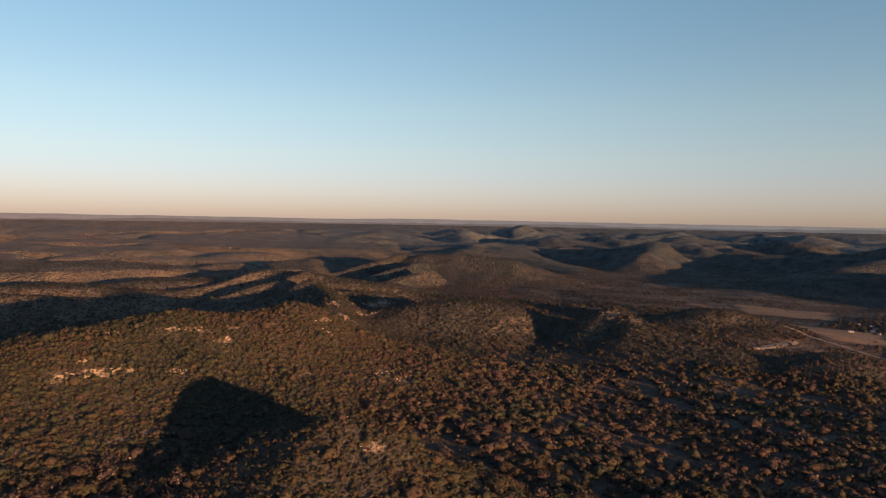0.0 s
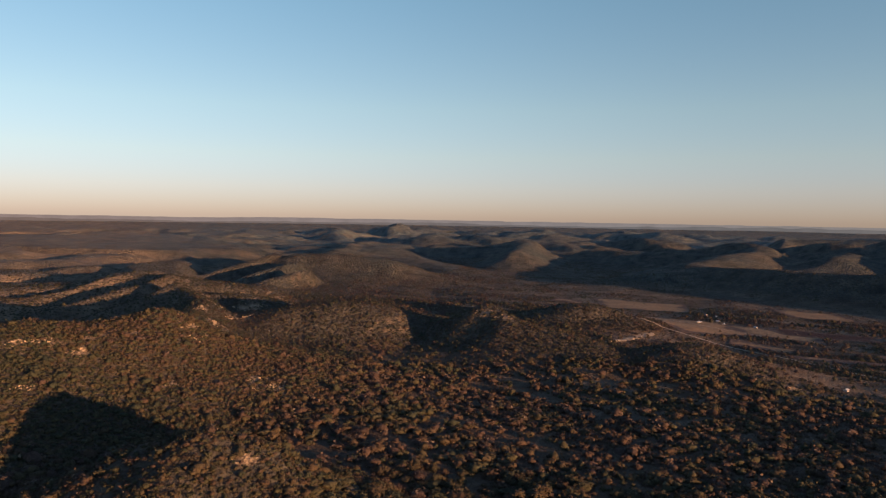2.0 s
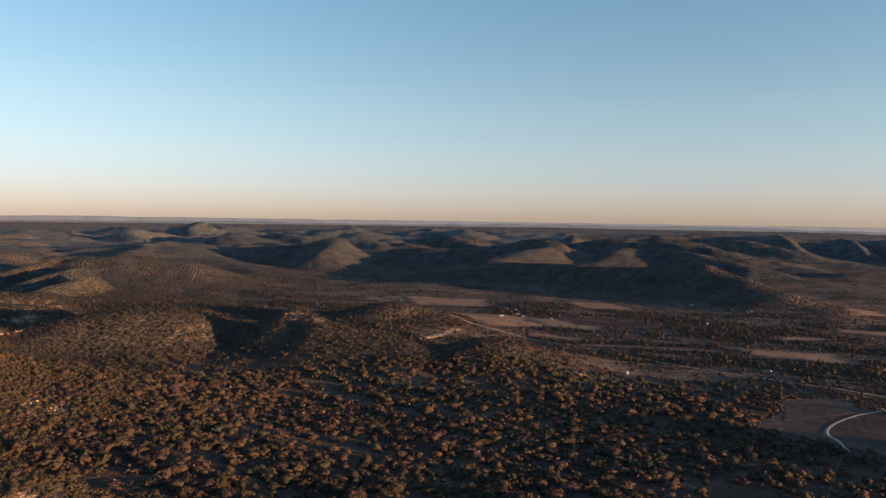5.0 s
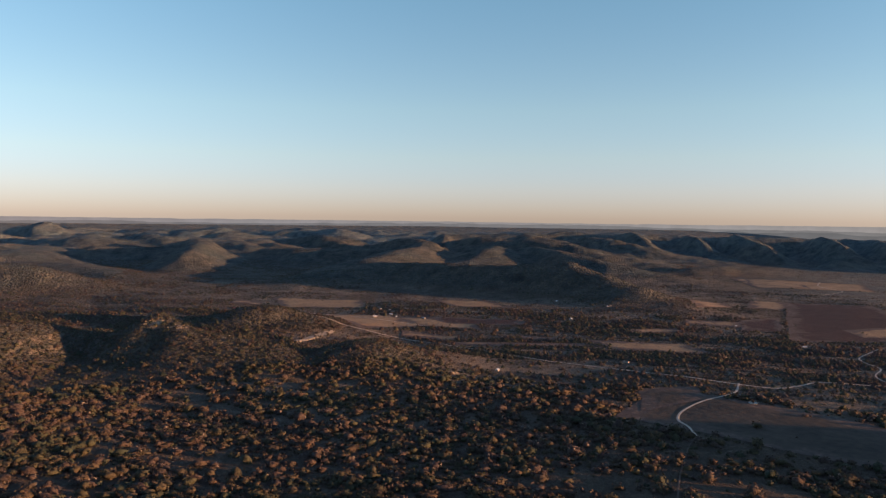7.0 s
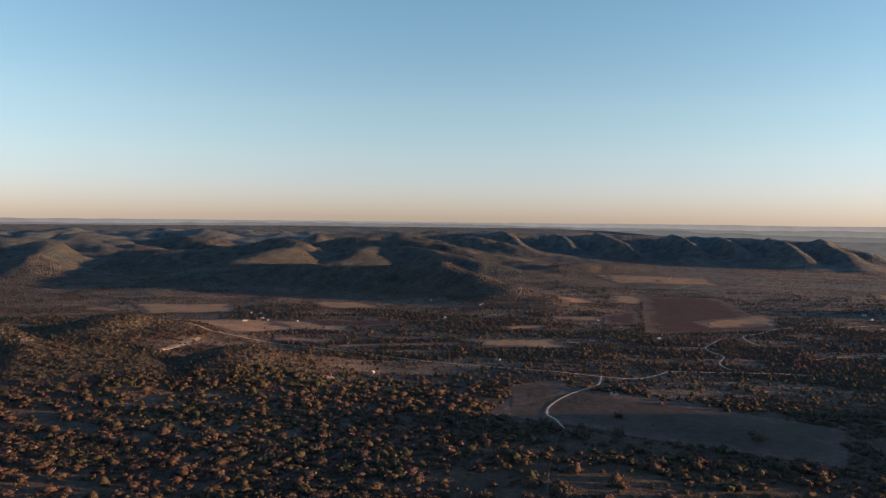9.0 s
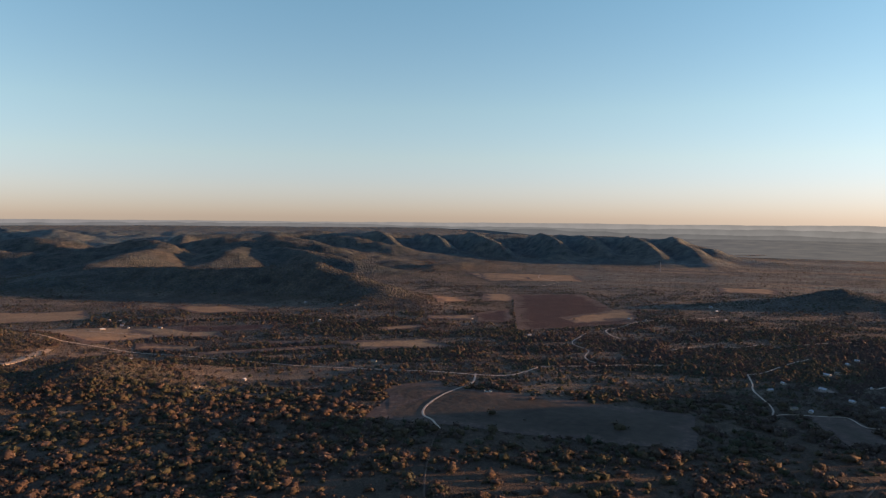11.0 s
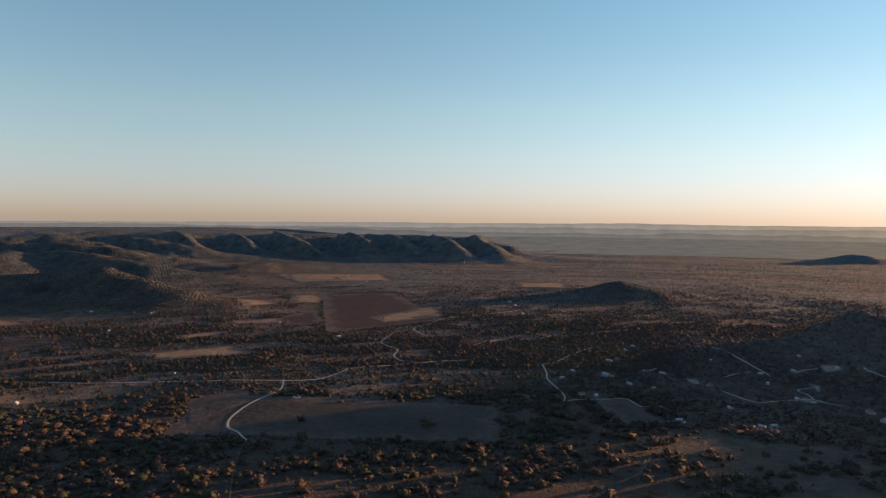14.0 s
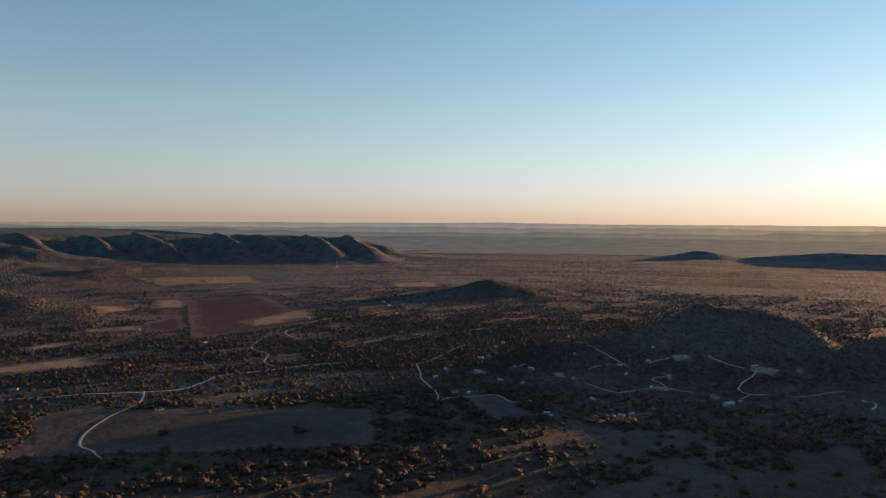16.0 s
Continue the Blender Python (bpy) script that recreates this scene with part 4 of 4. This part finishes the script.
def make_house(name, label, long, deep, eaves, ridge, wall, roof, chimney):
    base = tagged(new(name), label, "house", "houses in the valley")
    bm = bmesh.new()
    add_box(bm, 0, 0, eaves / 2 - 0.4, long, deep, eaves + 0.8, 0.05)
    for s in (-1, 1):  # gables
        vs = [bm.verts.new((s * (long / 2 - d), y, z)) for d in (0.0, 0.25) for y, z in ((-deep / 2, eaves), (deep / 2, eaves), (0, ridge))]
        bm.faces.new(vs[:3]), bm.faces.new(vs[3:])
        for a, b in ((0, 1), (1, 2), (2, 0)):
            bm.faces.new((vs[a], vs[b], vs[b + 3], vs[a + 3]))
    body = part("wall", bm, wall, base)
    bm = bmesh.new()
    o, th = 0.5, 0.16
    k = (ridge - eaves) / (deep / 2)
    prof = [(-deep / 2 - o, eaves - o * k), (0, ridge), (deep / 2 + o, eaves - o * k)]
    rows = [[bm.verts.new((s * (long / 2 + o), y, z + up)) for y, z in prof] for s in (-1, 1) for up in (0.03, th)]
    for a, b in ((0, 2), (1, 3)):
        for j in (0, 1):
            bm.faces.new((rows[a][j], rows[a][j + 1], rows[b][j + 1], rows[b][j]))
    for a, b in ((0, 1), (2, 3)):
        for j in (0, 1):
            bm.faces.new((rows[a][j], rows[a][j + 1], rows[b][j + 1], rows[b][j]))
    for j in (0, 2):
        bm.faces.new((rows[0][j], rows[1][j], rows[3][j], rows[2][j]))
    bmesh.ops.recalc_face_normals(bm, faces=bm.faces)
    top = part("roof", bm, roof, base)
    if chimney:
        bm = bmesh.new()
        add_box(bm, long * 0.22, deep * 0.12, ridge - 0.1, 0.7, 0.7, 1.8, 0.04)
        part("chimney", bm, M_WALLS[1], top)
    bm = bmesh.new()
    add_box(bm, 0.4, -deep / 2 - 0.02, 1.05, 1.0, 0.1, 2.1, 0.02)
    part("door", bm, M_DOOR, base)
    for x in np.arange(-long / 2 + 1.8, long / 2 - 1.0, 2.9):
        for s in (-1, 1):
            if s < 0 and abs(x - 0.4) < 1.3:
                continue
            bm = bmesh.new()
            add_box(bm, x, s * (deep / 2 + 0.02), 1.6, 1.1, 0.1, 1.1, 0.02)
            part("window", bm, M_PANE, base)
    return base


HOUSES = [
    make_house("house", "low house with pale walls and a light zinc roof", 13.0, 8.0, 3.0, 5.0, M_WALLS[0], M_ROOFS[0], True),
    make_house("house", "stone ranch house with a grey shingle roof", 15.0, 8.5, 3.0, 5.4, M_WALLS[1], M_ROOFS[1], True),
    make_house("barn", "long ranch barn with a light zinc roof", 18.0, 9.0, 3.6, 5.6, M_WALLS[0], M_ROOFS[0], False),
    make_house("house", "small ranch house with pale walls and a red roof", 12.0, 8.0, 3.0, 5.2, M_WALLS[0], M_ROOFS[2], True),
    make_house("shed", "small white shed with a light zinc roof", 8.0, 5.5, 2.6, 3.8, M_WALLS[0], M_ROOFS[0], False),
]
placed = set()
for k, (x, y) in enumerate(PLOTS_A + PLOTS_B + PLOTS_C):
    kind = 3 if (x, y) == (486, 1369) else (0, 4, 0, 1, 2, 0, 4)[k % 7]
    z = float(ground_at(np.array([float(x)]), np.array([float(y)]))[0])
    m = Matrix.Translation((x, y, z + 0.25)) @ Matrix.Rotation(radians(rng.uniform(0, 180)), 4, "Z") @ Matrix.Scale(0.52 / UNIT, 4)
    if kind in placed:
        copy_thing(HOUSES[kind], m)
    else:
        placed.add(kind)
        HOUSES[kind].matrix_basis = m


def make_tank(x, y):
    """A round stock tank, nearly full."""
    z = float(ground_at(np.array([x]), np.array([y]))[0])
    base = tagged(new("stock_tank"), "round pale stock tank of concrete, full of water", "water tank")
    base.matrix_basis = Matrix.Translation((x, y, z + 0.2)) @ Matrix.Scale(1 / UNIT, 4)
    bm = bmesh.new()
    n = 28
    rings = []
    for rad, up in ((3.4, -0.6), (3.4, 0.7), (3.35, 0.76), (3.15, 0.76), (3.1, 0.7), (3.1, -0.2)):
        rings.append([bm.verts.new((rad * math.cos(k * 2 * math.pi / n), rad * math.sin(k * 2 * math.pi / n), up)) for k in range(n)])
    for a, b in zip(rings, rings[1:]):
        for k in range(n):
            bm.faces.new((a[k], a[(k + 1) % n], b[(k + 1) % n], b[k]))
    part("wall", bm, M_WALLS[0], base)
    bm = bmesh.new()
    bmesh.ops.create_circle(bm, cap_ends=True, segments=n, radius=3.12, matrix=Matrix.Translation((0, 0, 0.6)))
    part("water", bm, M_PANE, base, "still dark water")


make_tank(682.0, 394.0)


def make_mast(x, y, tall):
    """A three-legged lattice mast."""
    z = float(ground_at(np.array([x]), np.array([y]))[0])
    base = tagged(new("radio_mast"), "slim pale lattice radio mast on the plain", "mast")
    base.matrix_basis = Matrix.Translation((x, y, z))
    feet = [(1.5 * math.cos(a), 1.5 * math.sin(a)) for a in (0, 2.09, 4.19)]
    for fx, fy in feet:
        bm = bmesh.new()
        add_tube(bm, (fx, fy, -0.5), (fx * 0.35, fy * 0.35, tall), 0.28, 0.2)
        part("leg", bm, M_ROOFS[0], base)
    n = 12
    for k in range(n):
        q = 1 - 0.65 * k / n
        bm = bmesh.new()
        for j in range(3):
            a, b = feet[j], feet[(j + 1) % 3]
            add_tube(bm, (a[0] * q, a[1] * q, tall * k / n), (b[0] * (q - 0.05), b[1] * (q - 0.05), tall * (k + 1) / n), 0.1, 0.1, 4)
        part("brace", bm, M_ROOFS[0], base)
    bm = bmesh.new()
    add_tube(bm, (0, 0, tall - 0.5), (0, 0, tall + 4), 0.12, 0.05)
    part("antenna", bm, M_ROOFS[0], base)


make_mast(2760 * math.sin(radians(73.7)), 2760 * math.cos(radians(73.7)), 36.0)


# ---- the farthest ridges, blue with distance ----
def backdrop(r, lows, wave, seed, tones, foot):
    """A line of ridges at range r; lows: azimuth, degrees of its crest under the eye's level; tones: azimuth, glow."""
    deg = np.arange(-60, 140, 0.1)
    az = np.radians(deg)
    m = bpy.data.materials.new("distant_haze")
    m.use_nodes = True
    t = m.node_tree
    t.nodes.remove(t.nodes["Principled BSDF"])
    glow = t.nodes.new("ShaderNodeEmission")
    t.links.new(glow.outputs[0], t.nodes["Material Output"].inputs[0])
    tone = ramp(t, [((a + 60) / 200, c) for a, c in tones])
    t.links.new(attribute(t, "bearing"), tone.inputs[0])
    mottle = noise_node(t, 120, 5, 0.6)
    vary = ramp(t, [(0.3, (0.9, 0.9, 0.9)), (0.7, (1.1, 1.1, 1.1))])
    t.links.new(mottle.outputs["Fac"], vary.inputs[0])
    # haze is put into the glow, slightly paler towards the foot
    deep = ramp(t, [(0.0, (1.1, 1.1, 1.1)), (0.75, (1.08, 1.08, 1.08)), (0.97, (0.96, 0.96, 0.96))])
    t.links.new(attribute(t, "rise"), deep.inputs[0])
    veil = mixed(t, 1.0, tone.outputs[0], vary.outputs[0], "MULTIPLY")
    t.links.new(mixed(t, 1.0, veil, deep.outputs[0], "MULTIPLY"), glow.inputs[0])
    n = fbm(deg * 10, 0 * deg + 31 * seed, 90, seed, 2) * 0.7 + 0.3 * np.abs(2 * fbm(deg * 10, 0 * deg + 7 * seed, 26, seed + 3, 3) - 1)
    low = np.interp(deg, [p[0] for p in lows], [p[1] for p in lows]) - wave * (n - 0.5)
    X, Y = EYE[0] + r * np.sin(az), EYE[1] + r * np.cos(az)
    tops = EYE[2] - r * np.tan(np.radians(low))
    rise = np.array([0.0, 0.7, 0.85, 0.95, 1.0])[:, None]
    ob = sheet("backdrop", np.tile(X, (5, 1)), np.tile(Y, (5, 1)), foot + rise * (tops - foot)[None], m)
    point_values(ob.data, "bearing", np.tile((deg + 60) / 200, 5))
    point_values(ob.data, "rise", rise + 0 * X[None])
    tagged(ob, "farthest ridges on the horizon, haze put in as blue-grey glow", "ridges", kind="structure")


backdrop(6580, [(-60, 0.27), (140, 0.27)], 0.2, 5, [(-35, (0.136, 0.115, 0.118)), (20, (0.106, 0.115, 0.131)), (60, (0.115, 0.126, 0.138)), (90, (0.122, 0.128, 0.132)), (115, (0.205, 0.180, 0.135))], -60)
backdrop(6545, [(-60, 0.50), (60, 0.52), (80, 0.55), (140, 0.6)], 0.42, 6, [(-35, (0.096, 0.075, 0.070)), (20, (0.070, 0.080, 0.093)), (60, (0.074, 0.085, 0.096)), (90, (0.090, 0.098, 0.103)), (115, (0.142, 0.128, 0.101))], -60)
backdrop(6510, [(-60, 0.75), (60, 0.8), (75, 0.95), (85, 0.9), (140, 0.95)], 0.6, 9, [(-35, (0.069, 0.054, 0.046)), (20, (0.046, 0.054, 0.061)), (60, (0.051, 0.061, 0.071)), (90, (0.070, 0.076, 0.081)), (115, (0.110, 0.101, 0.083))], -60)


def far_plain():
    """The farthest stretch of the plain, a sheet laid over it that glows in place of haze."""
    deg = np.arange(66, 140, 0.2)
    az = np.radians(deg)
    u = np.linspace(0, 1, 14)[:, None]
    r = 4050 + 2430 * u + 0 * deg[None]
    low = 2.66 * (1 - u) + 1.4 * u
    X, Y = EYE[0] + r * np.sin(az), EYE[1] + r * np.cos(az)
    Z = EYE[2] - r * np.tan(np.radians(low)) + 7 * fbm(X, Y, 500, 71, 3) * np.minimum(u * 5, 1)
    m = bpy.data.materials.new("distant_plain_glow")
    m.use_nodes = True
    t = m.node_tree
    t.nodes.remove(t.nodes["Principled BSDF"])
    # self-lit instead of sunlit: haze is the glow, toned by bearing
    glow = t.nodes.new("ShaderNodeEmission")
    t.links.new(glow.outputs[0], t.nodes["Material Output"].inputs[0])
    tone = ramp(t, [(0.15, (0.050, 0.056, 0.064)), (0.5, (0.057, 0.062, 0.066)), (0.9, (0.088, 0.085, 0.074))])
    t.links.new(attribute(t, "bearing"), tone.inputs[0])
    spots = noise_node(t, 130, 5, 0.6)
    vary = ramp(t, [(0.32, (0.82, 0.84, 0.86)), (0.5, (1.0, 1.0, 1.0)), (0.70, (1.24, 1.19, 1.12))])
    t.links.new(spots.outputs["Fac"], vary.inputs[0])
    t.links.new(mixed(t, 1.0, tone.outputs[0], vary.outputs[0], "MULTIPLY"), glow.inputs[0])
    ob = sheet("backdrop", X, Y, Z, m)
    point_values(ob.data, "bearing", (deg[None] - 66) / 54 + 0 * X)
    tagged(ob, "glowing sheet over the farthest brown plain, standing in for haze", "plain", kind="structure")


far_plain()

# ---- from the plan to metres ----
for ob in list(scene.objects):
    if ob.parent is None and ob.type in {"MESH", "EMPTY"}:
        ob.matrix_basis = Matrix.Scale(UNIT, 4) @ ob.matrix_basis
